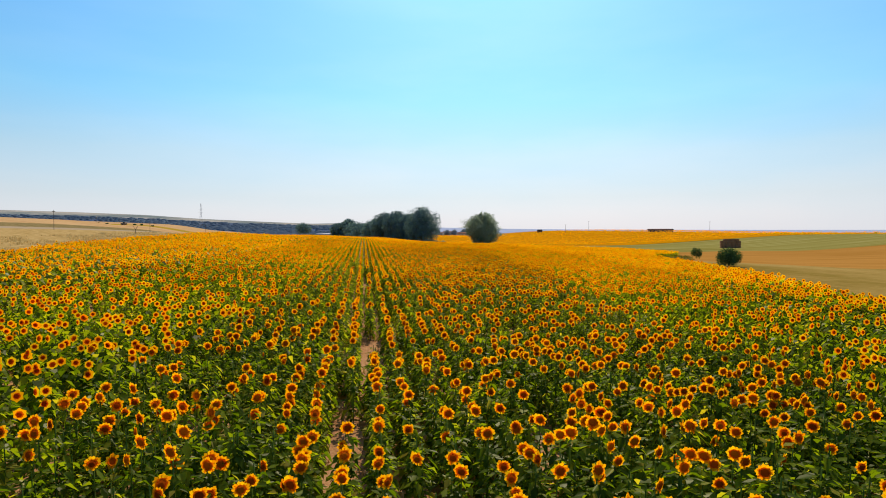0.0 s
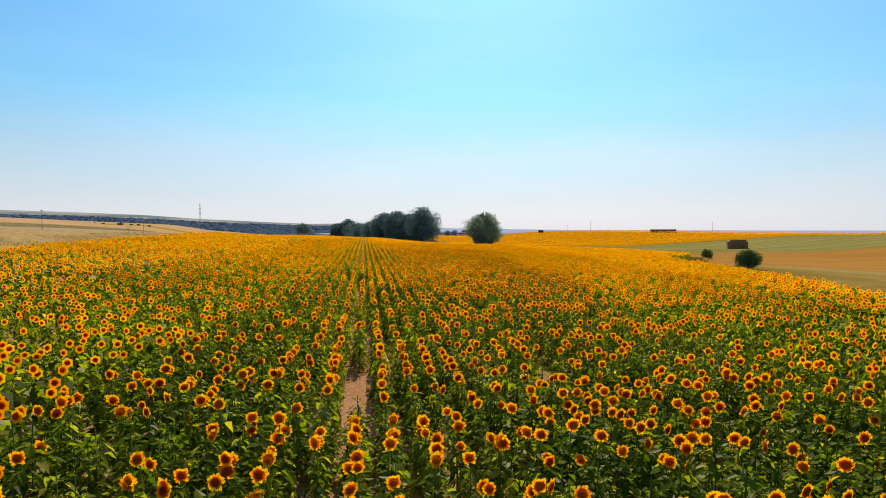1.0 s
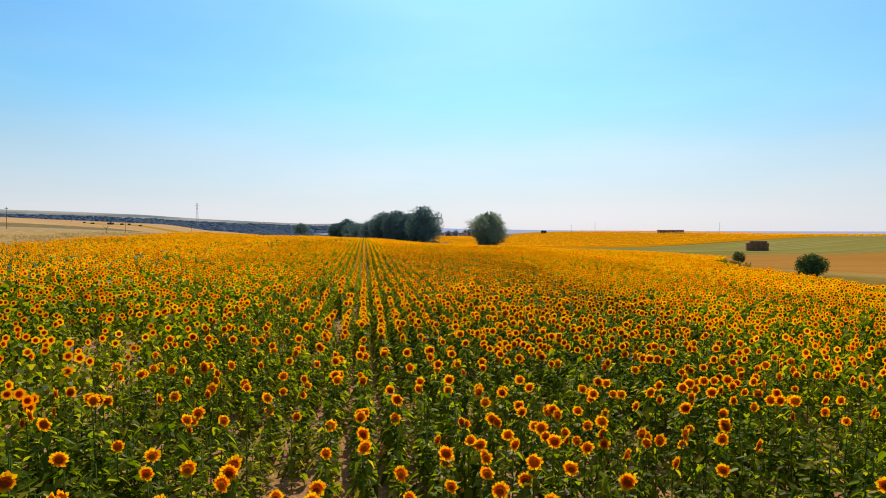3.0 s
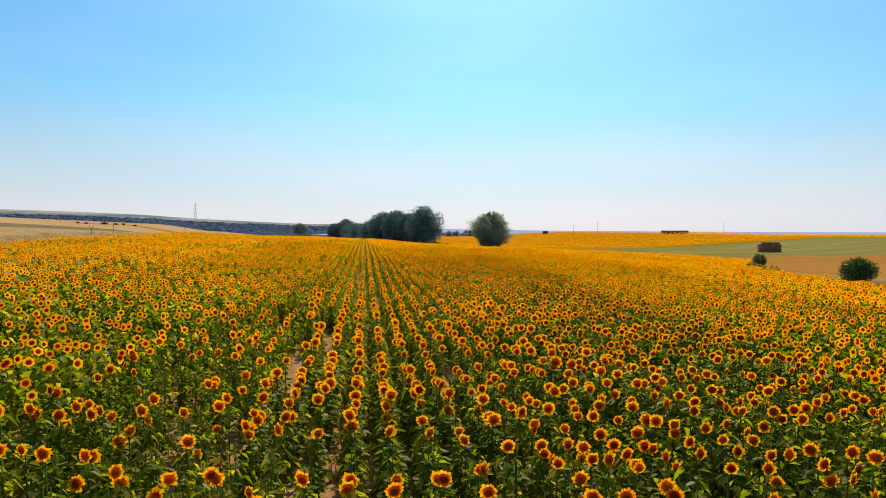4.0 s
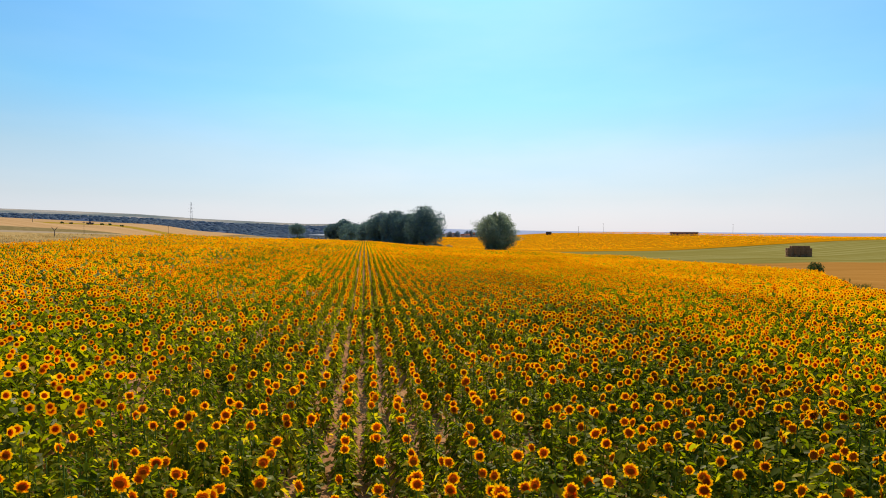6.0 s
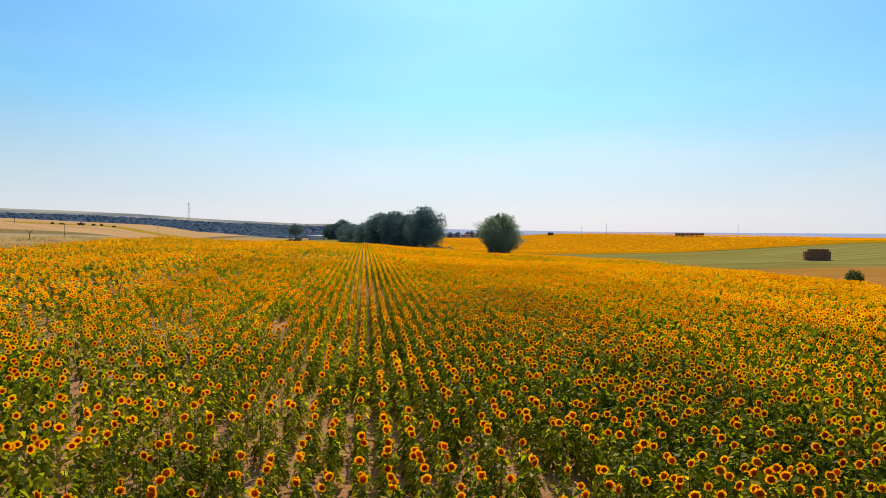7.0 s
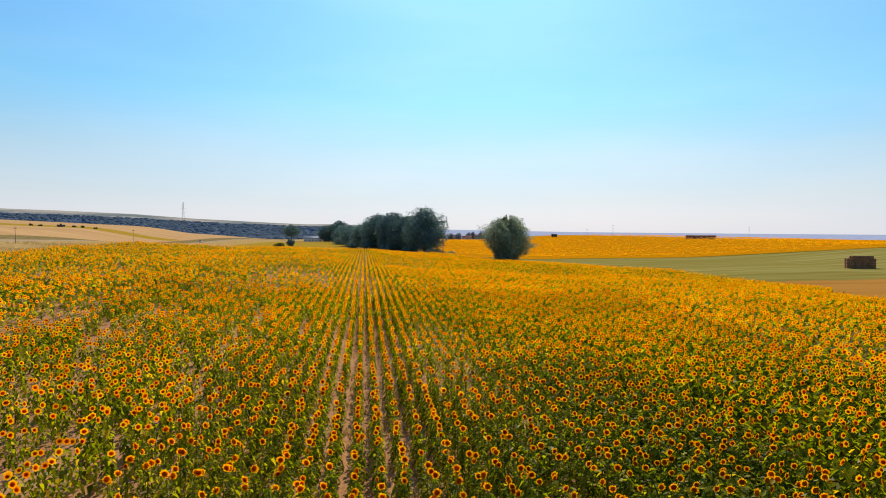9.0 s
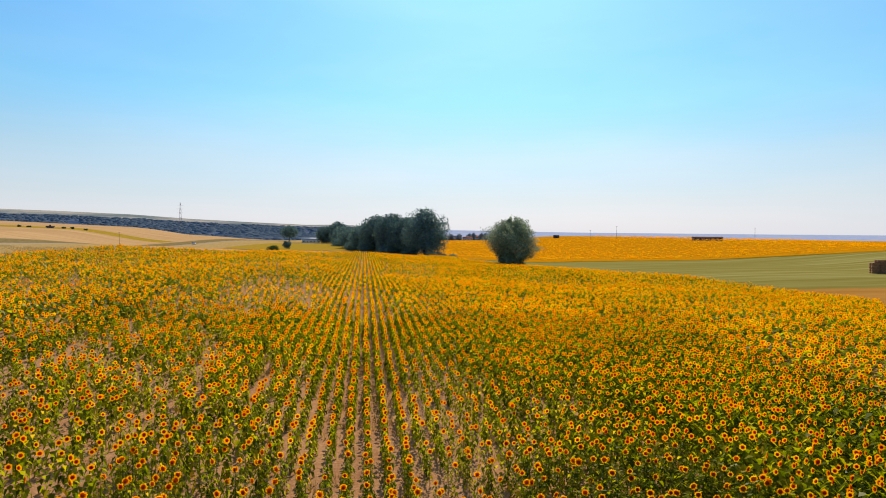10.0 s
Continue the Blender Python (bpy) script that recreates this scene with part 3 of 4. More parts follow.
def field_mesh(name, spots, level, variants):
    x, y, size, wide = spots
    budding = flowering(x, y) < 0.18 + 0.64 * bud_share(x, y) if level < 3 else np.zeros(len(x), bool)
    which = rng.integers(0, variants, len(x)) + np.where(budding, variants, 0)
    turn = rng.normal(0, 0.22, len(x))
    vs, fs, ss, ms, base = [], [], [], [], 0
    for s in range(2 * variants):
        v, sizes, corners, mats = plant_template(100 * level + s, level, s < variants).arrays()
        sel = np.nonzero(which == s)[0]
        if not len(sel):
            continue
        c, sn, q = np.cos(turn[sel])[:, None], np.sin(turn[sel])[:, None], size[sel][:, None]
        heads = np.zeros(len(v), bool)
        heads[corners[np.repeat(np.isin(mats, (0, 1, 4)), sizes)]] = True
        spread = q * np.where(heads[None, :], 1.0, wide[sel][:, None])
        vx, vy, vz = v[None, :, 0] * spread, v[None, :, 1] * spread, v[None, :, 2] * q
        mid = v[heads].mean(0) if heads.any() else v.mean(0)
        small = np.interp(y[sel], (30, 75, 105, 135, 200), (1.04, 0.93, 0.85, 0.87, 0.96))[:, None] / np.clip(q, 0.95, 1.3)
        if level == 2:
            small = np.full_like(small, 1.02)
        if level < 3:
            shrink = np.where(heads[None, :], small, 1.0)
            vx, vy = vx * shrink, vy * shrink
            vz = np.where(heads[None, :], mid[2] * q + (vz - mid[2] * q) * small, vz)
        px, py = vx * c - vy * sn + x[sel][:, None], vx * sn + vy * c + y[sel][:, None]
        pz = vz + ground_z(x[sel], y[sel])[:, None]
        vs.append(np.stack([px, py, pz], -1).reshape(-1, 3))
        fs.append((corners[None, :] + (base + np.arange(len(sel)) * len(v))[:, None]).ravel())
        ss.append(np.tile(sizes, len(sel)))
        ms.append(np.tile(mats, len(sel)))
        base += len(sel) * len(v)
    return mesh_from(name, np.concatenate(vs), np.concatenate(fs), np.concatenate(ss), [M_PETAL, M_DISC, M_LEAF, M_STEM, M_FLORET], np.concatenate(ms))


px, py, psize, pwide = plant_spots()
off = np.abs(px - path_x(py) - 2.5)
single = (px > 0.2) & (px < 9.4) & (py > 45) & (py < 66) & (rng.random(len(px)) < 0.5)
near = (off < 10.5) & (py > 6) & (py < 124) & ~single
middle = (off < 25) & (py > 2) & (py < 160) & ~near & ~single
rest = ~near & ~middle & ~single
thin = rest & (rng.random(len(px)) < np.interp(py, (60, 150, 260), (0.85, 0.62, 0.36)))
for nm, sel, lev, var in (("sunflower_rows", near, 0, 12), ("sunflower_crop", middle, 1, 10), ("sunflower_expanse", thin, 2, 8)):
    me = field_mesh(nm, (px[sel], py[sel], psize[sel] * (1.03 if lev == 2 else 1.0), pwide[sel]), lev, var)
    tagged(new(nm, me), "ripe yellow sunflowers in long rows on dry soil", "sunflowers", kind="stuff")


def part(name, me, parent=None, label=""):
    ob = new(name, me)
    if parent:
        ob.parent = parent
    if label:
        ob["label"] = label
    return ob


def pile_mesh(name, p, mats):
    v, sizes, corners, m = p.arrays()
    return mesh_from(name, v, corners, sizes, mats, m)


def sunflower(seed):
    """One sunflower with its parts: stem, leaves, head with petals, florets and disc."""
    rnd = random.Random(seed)
    top = tagged(new("sunflower"), "tall yellow sunflower in bloom on a leafy green stem", "sunflower", "sunflowers beneath the flight")
    h, r = 1.5 * rnd.uniform(0.94, 1.06), rnd.uniform(0.115, 0.155)
    tilt, yaw = rnd.uniform(-0.2, 0.25), rnd.uniform(-0.4, 0.4)
    p = Pile()
    limb(p, (0, 0, -0.05), (0.01, 0.03, h * 0.6), 0.019, 0.015, 5)
    limb(p, (0.01, 0.03, h * 0.6), (0, 0.0, h), 0.015, 0.011, 5)
    part("stem", pile_mesh("stem", p, [M_STEM]), top)
    for k in range(15):
        z = 0.2 + (h - 0.32) * k / 15
        size = (0.28 - 0.10 * k / 15) * rnd.uniform(0.75, 1.15)
        v, f = leaf_shape(size * 0.9, size * 0.8, size * rnd.uniform(0.0, 1.0), size * rnd.uniform(-0.1, 0.25))
        a = k * 2.4 + rnd.uniform(-0.4, 0.4)
        q = Pile()
        q.add([(-0.09, 0.006, 0.02)] + v, [(0, 1, 2), (0, 4, 1)] + [tuple(i + 1 for i in g) for g in f], 0)
        for side in (-1, 1):
            # small blades beside the main one
            w = size * rnd.uniform(0.45, 0.65)
            blade = [(0, 0, 0), (0.5 * w, 0.38 * w, rnd.uniform(-0.1, 0.1) * w), (w, 0, -rnd.uniform(0, 0.8) * w), (0.5 * w, -0.38 * w, 0)]
            q.add(turned(blade, side * rnd.uniform(0.7, 1.6), (-0.05, 0, rnd.uniform(-0.05, 0.06))), [(0, 2, 1), (0, 3, 2)], 0)
        leaf = part("leaf", pile_mesh("leaf", q, [M_LEAF]), top)
        leaf.matrix_basis = pose(0.08 * math.cos(a), 0.08 * math.sin(a), z, 0, 0, math.degrees(a))
    petals, disc, back = head_parts(r, 20, 10, rnd)
    for m in (petals, back):
        m.m = [0] * len(m.m)
    head = part("head", pile_mesh("head", back, [M_LEAF]), top, "green flower head back")
    head.matrix_basis = pose(0, -0.06, h, 0, 0, math.degrees(yaw)) @ pose(0, 0, 0, -math.degrees(tilt))
    part("petals", pile_mesh("petals", petals, [M_PETAL]), head, "orange-yellow ray petals")
    disc.m = [1 if v == 1 else 0 for v in disc.m]
    part("disc", pile_mesh("disc", disc, [M_FLORET, M_DISC]), head, "red-brown seed disc")
    return top


def limb(p, a, b, ra, rb, sides=6):
    a, b = Vector(a), Vector(b)
    d = (b - a).normalized()
    u = d.orthogonal().normalized()
    w = d.cross(u)
    ring = [tuple(c + (u * math.cos(t) + w * math.sin(t)) * r) for c, r in ((a, ra), (b, rb)) for t in np.arange(sides) * 2 * math.pi / sides]
    p.add(ring, [(k, (k + 1) % sides, sides + (k + 1) % sides, sides + k) for k in range(sides)], 0)


models = [sunflower(900 + k) for k in range(8)]
rnd = random.Random(3)
for k, (x, y, size) in enumerate(zip(px[single], py[single], psize[single])):
    m = pose(x, y, float(ground_z(x, y)), 0, 0, rnd.gauss(0, 12)) @ Matrix.Diagonal((size * 1.08, size * 1.08, size, 1))
    if k < len(models):
        models[k].matrix_basis = m
    else:
        mo = models[k % len(models)]
        keep = mo.matrix_basis.copy()
        mo.matrix_basis = Matrix()
        copy_thing(mo, m)
        mo.matrix_basis = keep

# withered weeds and straw between the rows
def dry_weeds():
    r = np.random.default_rng(21)
    n = 9000
    y = r.uniform(8, 150, n)
    x = (np.round((1.5 + 0.092 * y - r.uniform(-6, 34, n)) / ROW) + 0.5 + r.normal(0, 0.14, n)) * ROW + ROW_PHASE
    thin_crop = np.sin(x * 0.8 + 2 * np.sin(y * 0.11)) + np.sin(y * 0.27 + x * 0.3) + r.normal(0, 0.3, n) > 0.2
    x, y = x[thin_crop], y[thin_crop]
    n, blades = len(x), 9
    at = np.stack([x, y, ground_z(x, y)], -1)[:, None, :] + np.concatenate((r.normal(0, 0.10, (n, blades, 2)), np.zeros((n, blades, 1))), -1)
    a, tall = r.uniform(0, 6.28, (n, blades)), r.uniform(0.10, 0.42, (n, blades)) * r.uniform(0.6, 1.2, (n, 1))
    lean, wide = r.normal(0, 0.5, (n, blades)), r.uniform(0.012, 0.03, (n, blades))
    side = np.stack([np.cos(a), np.sin(a), 0 * a], -1) * wide[..., None]
    tip = np.stack([-np.sin(a) * lean * tall, np.cos(a) * lean * tall, tall], -1)
    v = np.stack([at - side, at + side, at + tip], 2).reshape(-1, 3)
    me = mesh_from("dry_weeds", v, np.arange(len(v)), np.full(len(v) // 3, 3), [M_WEED])
    tagged(new("dry_weeds", me), "withered straw-coloured weeds between the sunflower rows", "weeds", kind="stuff")


dry_weeds()


def margin_weeds(name, n, xs, ys, tall, blades, mat, label, seed, clumped):
    """Rank grass along the edge of the crop; xs gives the strip at y."""
    r = np.random.default_rng(seed)
    y = r.uniform(*ys, n)
    x = xs(y, r)
    k = np.sin(x * 0.31 + 2 * np.sin(y * 0.07)) + np.sin(y * 0.19 + x * 0.1) + r.normal(0, 0.6, n) > clumped
    x, y = x[k], y[k]
    n = len(x)
    at = np.stack([x, y, ground_z(x, y) - 0.02], -1)[:, None, :] + np.concatenate((r.normal(0, 0.22, (n, blades, 2)), np.zeros((n, blades, 1))), -1)
    a, high = r.uniform(0, 6.28, (n, blades)), tall * r.uniform(0.4, 1.1, (n, blades)) * r.uniform(0.5, 1.2, (n, 1))
    lean, wide = r.normal(0, 0.45, (n, blades)), tall * r.uniform(0.05, 0.12, (n, blades))
    side = np.stack([np.cos(a), np.sin(a), 0 * a], -1) * wide[..., None]
    tip = np.stack([-np.sin(a) * lean * high, np.cos(a) * lean * high, high], -1)
    v = np.stack([at - side, at + side, at + tip + side * 0.3, at + tip - side * 0.3], 2).reshape(-1, 3)
    me = mesh_from(name, v, np.arange(len(v)), np.full(len(v) // 4, 4), [mat])
    tagged(new(name, me), label, "grass", kind="stuff")


margin_weeds("dry_margin_grass", 9000, lambda y, r: left_edge(y) - 1 - 26 * r.random(len(y)) ** 1.4, (20, 300), 0.55, 6, M_DRYGRASS, "tall withered brown grass beside the sunflower field", 31, -0.2)
margin_weeds("rank_margin_grass", 3000, lambda y, r: right_edge(y) + 0.5 + 5 * r.random(len(y)) ** 2, (10, 210), 0.7, 7, M_HERB, "rank olive weeds along the edge of the sunflower field", 32, 0.1)

# the second field, on the ridge
fx, fy = rng.uniform(40, 520, 21000), rng.uniform(190, 860, 21000)
ok = (fy > far_field_edge(fx) + 5 + 3 * np.sin(fx / 7)) & (fx > 45) & (rng.random(21000) < np.clip(1.3 - fy / 900, 0.3, 1))
fx, fy = fx[ok], fy[ok]
me = field_mesh("ridge_sunflowers", (fx, fy, rng.uniform(0.9, 1.3, len(fx)), np.full(len(fx), 1.0)), 3, 10)
tagged(new("ridge_sunflowers", me), "distant orange sunflower field on a low ridge", "sunflowers", kind="stuff")


# ================================================================ trees
ROUND = ((0, 0.80), (0.25, 0.98), (0.5, 1.04), (0.72, 1.0), (0.88, 0.82), (1, 0.40))


def make_tree(name, x, y, height, width, seed, label, leaves=2600, leaf=0.55, mat=None, lobes=16, category="tree", shape=ROUND, low=0.05, sides=None):
    """A trunk, limbs that end in lobes of foliage, and leaves on and in the lobes."""
    rnd = random.Random(seed)
    r = np.random.default_rng(seed)
    top = tagged(new(name), label, category)
    top.location = (x, y, float(ground_z(x, y)))
    us, ws = zip(*shape)
    wood = Pile()
    trunk = 0.028 * height
    fork = height * 0.28
    limb(wood, (0, 0, -0.3), (0, 0, fork), trunk, trunk * 0.75, 8)
    centres = []
    for k in range(lobes):
        a, u = k * 2.399 + rnd.uniform(-0.3, 0.3), (k + 0.5) / lobes
        size = width * rnd.uniform(0.15, 0.30)
        zc = height * low + size * 0.6 + (height * (1 - low) - size * 1.55) * u
        rr = max(0, width * 0.5 * float(np.interp(u, us, ws)) * rnd.uniform(0.85, 1.1) - size * 0.8) * (0.45 if k % 4 == 3 else 1.0)
        c = (rr * math.cos(a), rr * math.sin(a), zc)
        centres.append((c, size))
        limb(wood, (0, 0, min(fork, c[2] * 0.6)), c, trunk * 0.35, trunk * 0.08, 5)
    part("trunk", pile_mesh("trunk", wood, [M_BARK]), top)
    cs = np.array([c for c, _ in centres])
    sz = np.array([q for _, q in centres])
    pick = r.choice(len(sz), leaves, p=sz ** 2 / np.sum(sz ** 2))
    d = r.normal(size=(leaves, 3))
    d /= np.linalg.norm(d, axis=1)[:, None]
    # small clumps break up the outline of every lobe
    bumps = 1 + 0.12 * np.sin(7 * d[:, 0] + pick) * np.sin(6 * d[:, 1] + 2 * pick) + 0.07 * np.sin(13 * d[:, 2] + pick)
    pos = cs[pick] + d * (sz[pick] * bumps * r.uniform(0.3, 1.0, leaves) ** 0.35)[:, None]
    if sides:
        # one dense crown with a bristling outline in place of parted lobes
        ups, to_left, to_right = sides
        z, a = r.uniform(0, ups[-1], leaves), r.uniform(0, 2 * math.pi, leaves)
        reach = np.where(np.cos(a) > 0, np.interp(z, ups, to_right), np.interp(z, ups, to_left))
        rough = 0.98 + 0.20 * np.sin(5 * a + 1.1 * z) * np.sin(3 * a - 0.8 * z + 1) + 0.12 * np.sin(11 * a + 1.9 * z) + 0.08 * np.sin(23 * a - 3.1 * z)
        out = reach * rough * r.random(leaves) ** 0.34
        d = np.stack([np.cos(a), np.sin(a), 0.35 + 0 * a], -1)
        pos = np.stack([out * np.cos(a), out * np.sin(a) * 0.9, z + (0.9 * np.sin(5 * a + 0.7) + 0.5 * np.sin(9 * a)) * z / 14 + r.normal(0, 0.4, leaves)], -1)
    pos[:, 2] = np.maximum(pos[:, 2], height * low * 0.5 + 0.05)
    # leaf sprays lie along the surface of their lobe
    face = d + r.normal(0, 0.6 if sides else 0.33, (leaves, 3))
    u = np.cross(face, r.normal(size=(leaves, 3)))
    u /= np.linalg.norm(u, axis=1)[:, None]
    w = np.cross(u, face)
    w /= np.linalg.norm(w, axis=1)[:, None]
    q = (leaf * r.uniform(0.6, 1.3, leaves))[:, None]
    quad = np.stack([pos - u * q * 0.8, pos + w * q * 0.7, pos + u * q * 0.8, pos - w * q * 0.7], 1).reshape(-1, 3)
    part("crown", mesh_from("crown", quad, np.arange(len(quad)), np.full(leaves, 4), [mat or M_HAZED_TREE]), top)
    return top


# half widths of the willow to either side, by height: it leans over and hangs low on one side
WILLOW_UP = (0, 3, 5.5, 7.5, 9.5, 12, 14, 15.6, 17.2, 18.3)
WILLOW_SIDES = ((4.8, 5.0, 6.0, 8.0, 10.0, 10.8, 10.0, 7.8, 4.8, 1.0), (4.4, 5.4, 9.6, 11.0, 10.0, 8.8, 8.4, 7.6, 6.2, 2.6))
make_tree("tree", 67, 337, 18.9, 22, 11, "broad grey-green willow at the edge of the sunflower field", 40000, 0.27, M_WILLOW, 14, sides=(WILLOW_UP, *WILLOW_SIDES))
CLUMP = ((41, 425, 22.4, 22), (32, 446, 17.6, 18), (25, 458, 20.0, 19), (17, 480, 19.2, 22), (9, 510, 14.6, 20), (2, 560, 11.4, 24),
         (-7, 640, 13.4, 24), (-18, 715, 18.4, 20), (-29, 720, 13.4, 20), (29, 470, 17.0, 24), (13, 540, 13.5, 28))
# the blue of these crowns is haze, painted in through the leaf colour
for k, (tx, ty, up, wd) in enumerate(CLUMP):
    make_tree("tree", tx, ty, up - float(ground_z(tx, ty)), wd * 1.1, 30 + k, "tall dark green tree in a dense clump beyond the field", (17000 if k < 4 else 9500), 0.50 + 0.0006 * (ty - 425), M_HAZED_TREE, 44)
for k, (tx, ty, h, wd) in enumerate(((22, 446, 6, 11), (10, 478, 6, 12), (1, 520, 6, 12), (-12, 600, 6, 14), (33, 428, 5, 9))):
    make_tree("bush", tx, ty, h, wd, 80 + k, "low dark green thicket under the tall trees", 1800, 0.5, M_HAZED_TREE, 12, "bush")
for k, (tx, ty, h, wd) in enumerate(((42, 404, 3.6, 6), (48, 405, 2.8, 6), (53, 403, 2.6, 5))):
    make_tree("bush", tx, ty, h, wd, 90 + k, "grey-green low shrub at the field corner", 900, 0.28, M_WILLOW, 9, "bush")
tx, ty = -88, 900
make_tree("tree", tx, ty, 15 - float(ground_z(tx, ty)), 26, 60, "lone green tree in the valley", 6000, 0.6, M_HAZED_TREE, 16, "tree", ROUND, 0.28)
make_tree("bush", -45, 530, 6.0, 6.5, 74, "tall dark bush beside the track in the valley", 2500, 0.3, M_HAZED_TREE, 10, "bush")
make_tree("bush", -33, 385, 3.0, 5.5, 73, "low dark bush on the dry strip behind the field", 1500, 0.25, M_BUSH, 10, "bush")
make_tree("bush", 70, 107.5, 3.7, 4.7, 71, "dark green round bush on the dry field margin", 6000, 0.13, M_BUSH, 20, "bush")
make_tree("bush", 102.3, 174, 3.3, 3.4, 72, "small green bush on the dry field margin", 1300, 0.17, M_BUSH, 10, "bush")


# ---- woodland on the far slopes
def woodland():
    r = np.random.default_rng(4)
    n = 9000
    a, d = np.radians(r.uniform(-37, 2, n)), np.sqrt(r.uniform(1260 ** 2, 2150 ** 2, n))
    x, y = d * np.sin(a), d * np.cos(a)
    # clearings break the canopy
    k = noise_field(x / 90, y / 150) + 0.3 * r.normal(size=n) > -0.45
    x, y, n = x[k], y[k], int(k.sum())
    z = ground_z(x, y)
    size = r.uniform(5, 11, n)
    ring = np.arange(5) * 2 * math.pi / 5
    prof = ((1.0, -0.05), (0.75, 0.33))
    v = np.stack([np.stack([x[:, None] + q * size[:, None] * np.cos(ring) * r.uniform(0.7, 1.2, (n, 5)), y[:, None] + q * size[:, None] * np.sin(ring),
                            (z + h * size)[:, None] + r.uniform(-0.08, 0.08, (n, 5)) * size[:, None]], -1) for q, h in prof], 1)
    v = np.concatenate([v.reshape(n, 10, 3), np.stack([x, y, z + size * 0.44], -1)[:, None]], 1)
    f, sizes = [], []
    for q in range(5):
        f += [q, (q + 1) % 5, 5 + (q + 1) % 5, 5 + q]
        sizes.append(4)
    for q in range(5):
        f += [5 + q, 5 + (q + 1) % 5, 10]
        sizes.append(3)
    me = mesh_from("woodland", v.reshape(-1, 3), (np.array(f)[None] + (np.arange(n) * 11)[:, None]).ravel(), np.tile(sizes, n), [M_HAZED_WOODLAND])
    tagged(new("woodland", me), "dark blue-hazed scrub woodland on distant hillsides", "woodland", kind="stuff")


def noise_field(x, y):
    return (np.sin(x * 1.7 + 1.3 * np.sin(y * 1.1)) + np.sin(y * 2.1 + 1.7 * np.sin(x * 0.9)) + 0.6 * np.sin(3.7 * x + 2.9 * y)) / 2.6


woodland()


# ================================================================ straw bales
def box(p, x0, y0, z0, x1, y1, z1, mat=0, bev=0.0):
    b = bev
    v = [(x0 + b, y0 + b, z0), (x1 - b, y0 + b, z0), (x1 - b, y1 - b, z0), (x0 + b, y1 - b, z0),
         (x0, y0, z0 + b), (x1, y0, z0 + b), (x1, y1, z0 + b), (x0, y1, z0 + b),
         (x0, y0, z1 - b), (x1, y0, z1 - b), (x1, y1, z1 - b), (x0, y1, z1 - b),
         (x0 + b, y0 + b, z1), (x1 - b, y0 + b, z1), (x1 - b, y1 - b, z1), (x0 + b, y1 - b, z1)]
    f = [(3, 2, 1, 0), (12, 13, 14, 15)]
    for k in range(0, 12, 4):
        for q in range(4):
            f.append((k + q, k + (q + 1) % 4, k + 4 + (q + 1) % 4, k + 4 + q))
    p.add(v, f, mat)


bale_pile = Pile()
box(bale_pile, -1.2, -0.6, 0, 1.2, 0.6, 0.95, 0, 0.03)
BALE = pile_mesh("straw_bale", bale_pile, [M_STRAW])
bx, by = 189, 289
rnd = random.Random(5)
bz = float(ground_z(bx, by)) - 0.15
for layer in range(5):
    for col in range(4):
        if layer == 4 and col == 0:
            continue
        for deep in range(2):
            ob = new("straw_bale", BALE)
            ob.matrix_world = pose(bx, by, 0, 0, 0, -14) @ pose((col - 1.5) * 2.44 + (-0.75 if layer == 4 else 0) + rnd.uniform(-0.06, 0.06), deep * 1.24 + rnd.uniform(-0.06, 0.06), bz + layer * 0.955, 0, 0, rnd.uniform(-1.5, 1.5))
            tagged(ob, "large square brown straw bale in a stack on stubble", "straw bale", "stacked bales")


# ================================================================ poles and pylon
def pole(name, x, y, height, label, radius=0.13, arm=1.6):
    top = tagged(new(name), label, "utility pole")
    top.location = (x, y, float(ground_z(x, y)))
    p = Pile()
    limb(p, (0, 0, -0.4), (0, 0, height), radius, radius * 0.65, 8)
    part("post", pile_mesh("post", p, [M_WOODPOLE]), top)
    q = Pile()
    box(q, -arm / 2, -0.06, height - 0.55, arm / 2, 0.06, height - 0.40, 0, 0.01)
    part("crossarm", pile_mesh("crossarm", q, [M_WOODPOLE]), top)
    return top


for x, y, h in ((-102, 214, 6.6), (-95, 283, 5.0), (-92, 366, 5.5)):
    pole("utility_pole", x, y, h, "thin dark wooden utility pole beside the farm track", 0.08, 0.9)


def forked_post(x, y, h):
    p = Pile()
    limb(p, (0, 0, -0.3), (0, 0, h * 0.6), 0.12, 0.09, 6)
    for s in (-1, 1):
        limb(p, (0, 0, h * 0.58), (s * h * 0.28, 0, h), 0.09, 0.06, 6)
    ob = tagged(new("forked_post", pile_mesh("forked_post", p, [M_WOODPOLE])), "short dark forked wooden post in dry grass", "post")
    ob.location = (x, y, float(ground_z(x, y)))


forked_post(-142, 342, 3.4)
forked_post(-90, 252, 3.0)
for x, y, h in ((248, 717, 12), (281, 725, 14), (447, 729, 14)):
    pole("utility_pole", x, y, h, "thin pole on the ridge beyond the sunflowers", 0.18, 2.2)


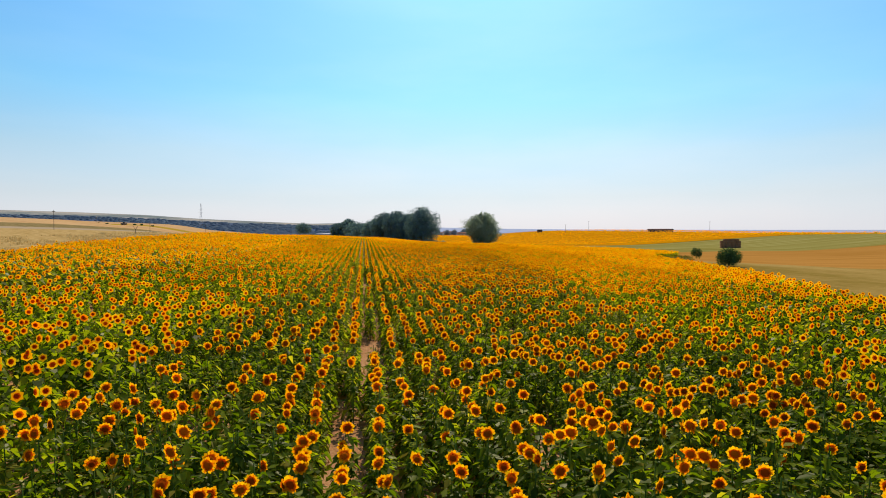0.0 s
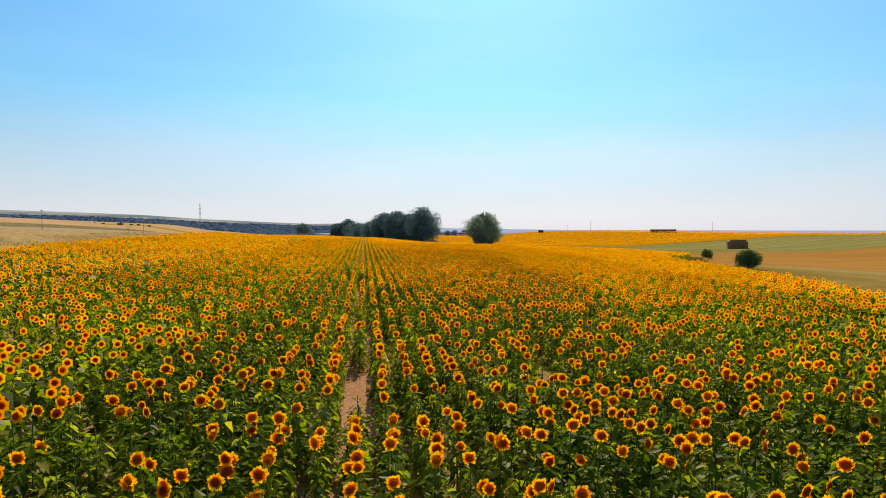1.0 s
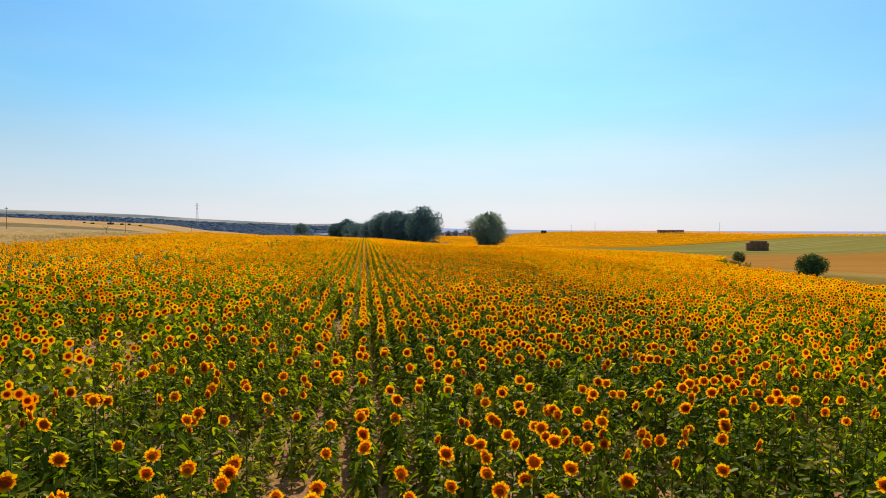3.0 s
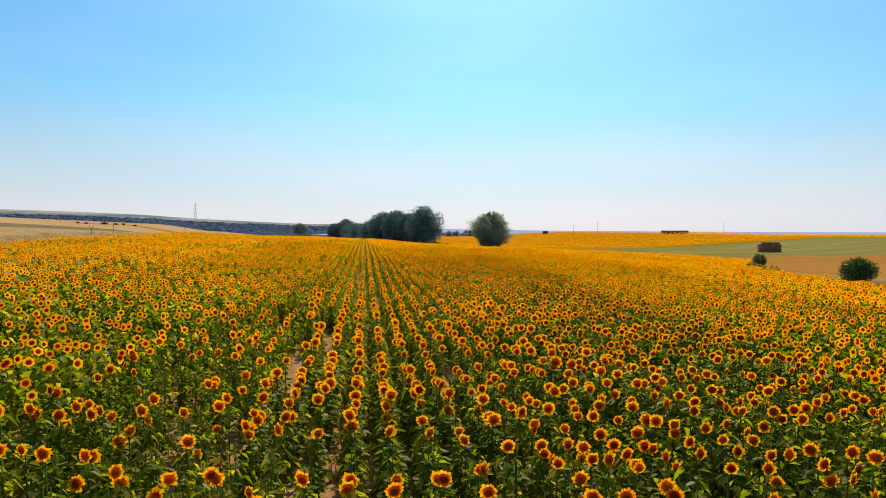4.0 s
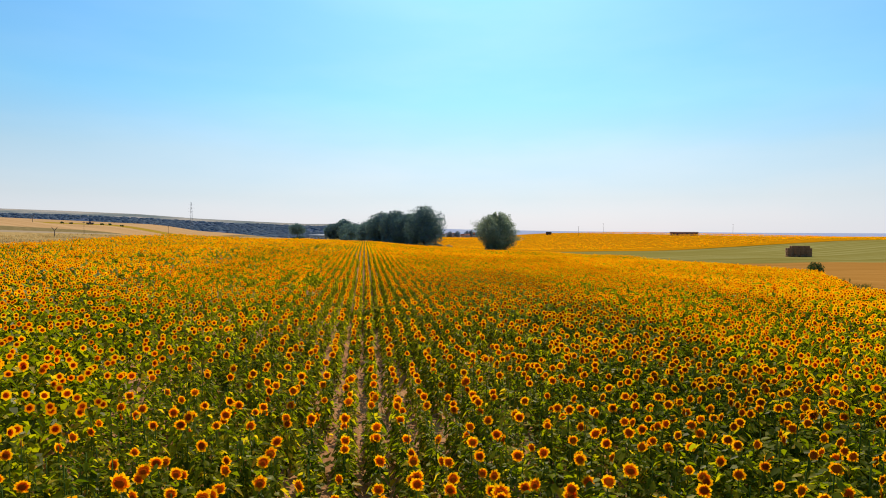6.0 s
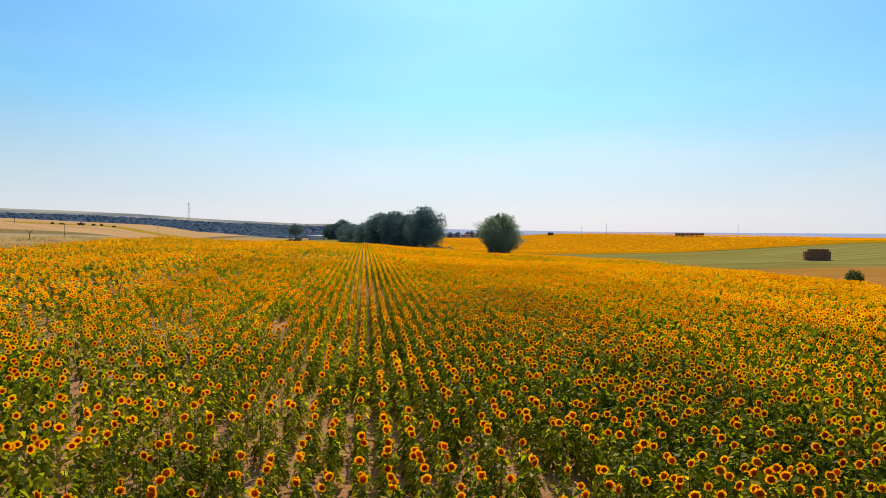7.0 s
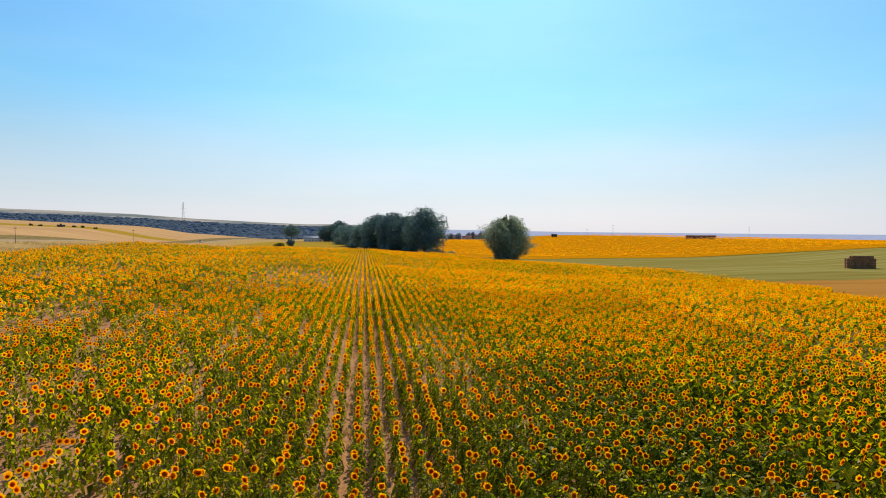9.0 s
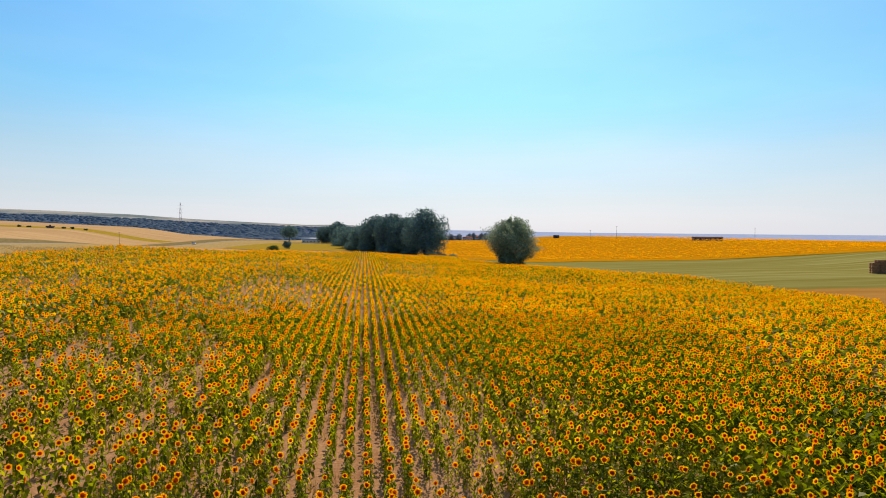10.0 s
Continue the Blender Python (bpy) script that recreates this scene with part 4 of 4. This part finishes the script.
def pylon(x, y, height):
    top = tagged(new("pylon"), "tall grey steel lattice power pylon in the valley", "pylon")
    top.location = (x, y, float(ground_z(x, y)))
    p = Pile()
    b, t = 3.2, 0.5
    levels = [k / 8 for k in range(9)]
    for k, u in enumerate(levels[:-1]):
        s0, s1 = b + (t - b) * u, b + (t - b) * levels[k + 1]
        z0, z1 = height * u, height * levels[k + 1]
        cs = ((-1, -1), (1, -1), (1, 1), (-1, 1))
        for q in range(4):
            (ax, ay), (cx, cy) = cs[q], cs[(q + 1) % 4]
            limb(p, (ax * s0, ay * s0, z0), (ax * s1, ay * s1, z1), 0.11, 0.11, 4)
            limb(p, (ax * s0, ay * s0, z0), (cx * s1, cy * s1, z1), 0.05, 0.05, 4)
            limb(p, (cx * s0, cy * s0, z0), (ax * s1, ay * s1, z1), 0.05, 0.05, 4)
    part("tower", pile_mesh("tower", p, [M_STEEL]), top)
    for z, w in ((0.72, 5), (0.82, 6), (0.92, 5)):
        q = Pile()
        limb(q, (-w, 0, height * z), (w, 0, height * z), 0.10, 0.10, 4)
        part("crossarm", pile_mesh("crossarm", q, [M_STEEL]), top)


pylon(-310, 1201, 62)


# ================================================================ far buildings
def house(x, y, w, d, h, turn, walls=M_WALLS, roof=M_ROOF, label="small pale house with a red clay roof in the village", name="house", category="house"):
    top = tagged(new(name), label, category)
    top.matrix_basis = pose(x, y, float(ground_z(x, y)) - 0.2, 0, 0, turn)
    p = Pile()
    box(p, -w / 2, -d / 2, 0, w / 2, d / 2, h, 0, 0.02)
    part("wall", pile_mesh("wall", p, [walls]), top)
    q = Pile()
    o, t = 0.5, 0.25
    a = [(-w / 2 - o, -d / 2 - o, h - 0.1), (w / 2 + o, -d / 2 - o, h - 0.1), (w / 2 + o, d / 2 + o, h - 0.1), (-w / 2 - o, d / 2 + o, h - 0.1),
         (-w / 2 - o, 0, h + d * 0.28), (w / 2 + o, 0, h + d * 0.28)]
    q.add(a, [(0, 1, 5, 4), (2, 3, 4, 5), (1, 2, 5), (3, 0, 4), (3, 2, 1, 0)], 0)
    part("roof", pile_mesh("roof", q, [roof]), top)
    for k in range(max(1, int(w // 4))):
        r = Pile()
        xx = -w / 2 + (k + 0.5) * w / max(1, int(w // 4))
        box(r, xx - 0.6, -d / 2 - 0.05, 1.0, xx + 0.6, -d / 2 + 0.05, 2.4, 0, 0.01)
        part("window", pile_mesh("window", r, [M_SHED]), top)


house(-201, 537, 4, 3, 0.9, 20, M_BROWN, M_SHED, "small dark field hut on the stubble hill", "hut", "hut")
for k, (dx, h) in enumerate(((-22, 1.4), (-15, 1.0), (9, 1.2), (15, 1.5), (24, 1.0))):
    make_tree("bush", -201 + dx, 538 - 0.2 * dx, h, 3.0, 120 + k, "low dark shrub on the stubble hill", 300, 0.3, M_BUSH, 6, "bush")
rnd = random.Random(12)
for k in range(9):
    house(132 + k * 9 + rnd.uniform(-3, 3), 1010 + rnd.uniform(-30, 60), rnd.uniform(9, 15), 8, rnd.uniform(3, 6), rnd.uniform(-30, 30))
for k in range(9):
    make_tree("tree", 128 + k * 9 + rnd.uniform(-4, 4), 985 + rnd.uniform(-10, 50), rnd.uniform(8, 13), rnd.uniform(9, 13), 200 + k, "hazy grey-green tree beside the village houses", 1200, 0.7, M_HAZY, 9)
house(318, 612, 26, 4.0, 2.7, -12, M_BROWN, M_BROWN, "long low dark farm shed on the ridge", "shed", "shed")
house(262, 874, 6, 5, 3.0, 10, M_SHED, M_SHED, "small dark hut on the skyline", "hut", "hut")
house(-52, 800, 20, 9, 3.5, 8, M_WALLS, M_GREYROOF, "long low farm building with a grey sheet roof", "barn", "barn")


# ================================================================ car on the farm track
def car(x, y, turn):
    top = tagged(new("car"), "small pale car on the dusty farm track", "car")
    top.matrix_basis = pose(x, y, float(ground_z(x, y)) + 0.02, 0, 0, turn)
    p = Pile()
    box(p, -0.85, -2.1, 0.32, 0.85, 2.1, 0.92, 0, 0.12)
    part("body", pile_mesh("body", p, [M_CAR]), top)
    q = Pile()
    v = [(-0.78, -1.5, 0.9), (0.78, -1.5, 0.9), (0.78, 1.2, 0.9), (-0.78, 1.2, 0.9), (-0.62, -1.0, 1.5), (0.62, -1.0, 1.5), (0.62, 0.6, 1.5), (-0.62, 0.6, 1.5)]
    q.add(v, [(0, 1, 5, 4), (1, 2, 6, 5), (2, 3, 7, 6), (3, 0, 4, 7), (4, 5, 6, 7)], 0)
    part("cabin", pile_mesh("cabin", q, [M_GLASS]), top)
    r = Pile()
    box(r, -0.64, -1.02, 1.49, 0.64, 0.62, 1.55, 0, 0.02)
    part("roof", pile_mesh("roof", r, [M_CAR]), top)
    for sx in (-0.78, 0.78):
        for sy in (-1.35, 1.35):
            t = Pile()
            limb(t, (-0.1, 0, 0), (0.1, 0, 0), 0.32, 0.32, 14)
            t.add([(0.1 * e, 0.32 * math.cos(a), 0.32 * math.sin(a)) for e in (-1, 1) for a in np.arange(14) * math.pi / 7], [tuple(range(13, -1, -1)), tuple(range(14, 28))], 0)
            wheel = part("wheel", pile_mesh("wheel", t, [M_SHED]), top)
            wheel.location = (sx, sy, 0.32)


M_CAR = plain("car_paint", [(0.3, (0.70, 0.70, 0.70)), (0.7, (0.78, 0.78, 0.78))], 2.0, 0.3)
M_GLASS = plain("car_glass", [(0.3, (0.02, 0.025, 0.03)), (0.7, (0.03, 0.035, 0.04))], 2.0, 0.1)
car(-104 - 3 * math.sin(514 / 90), 514, 3)
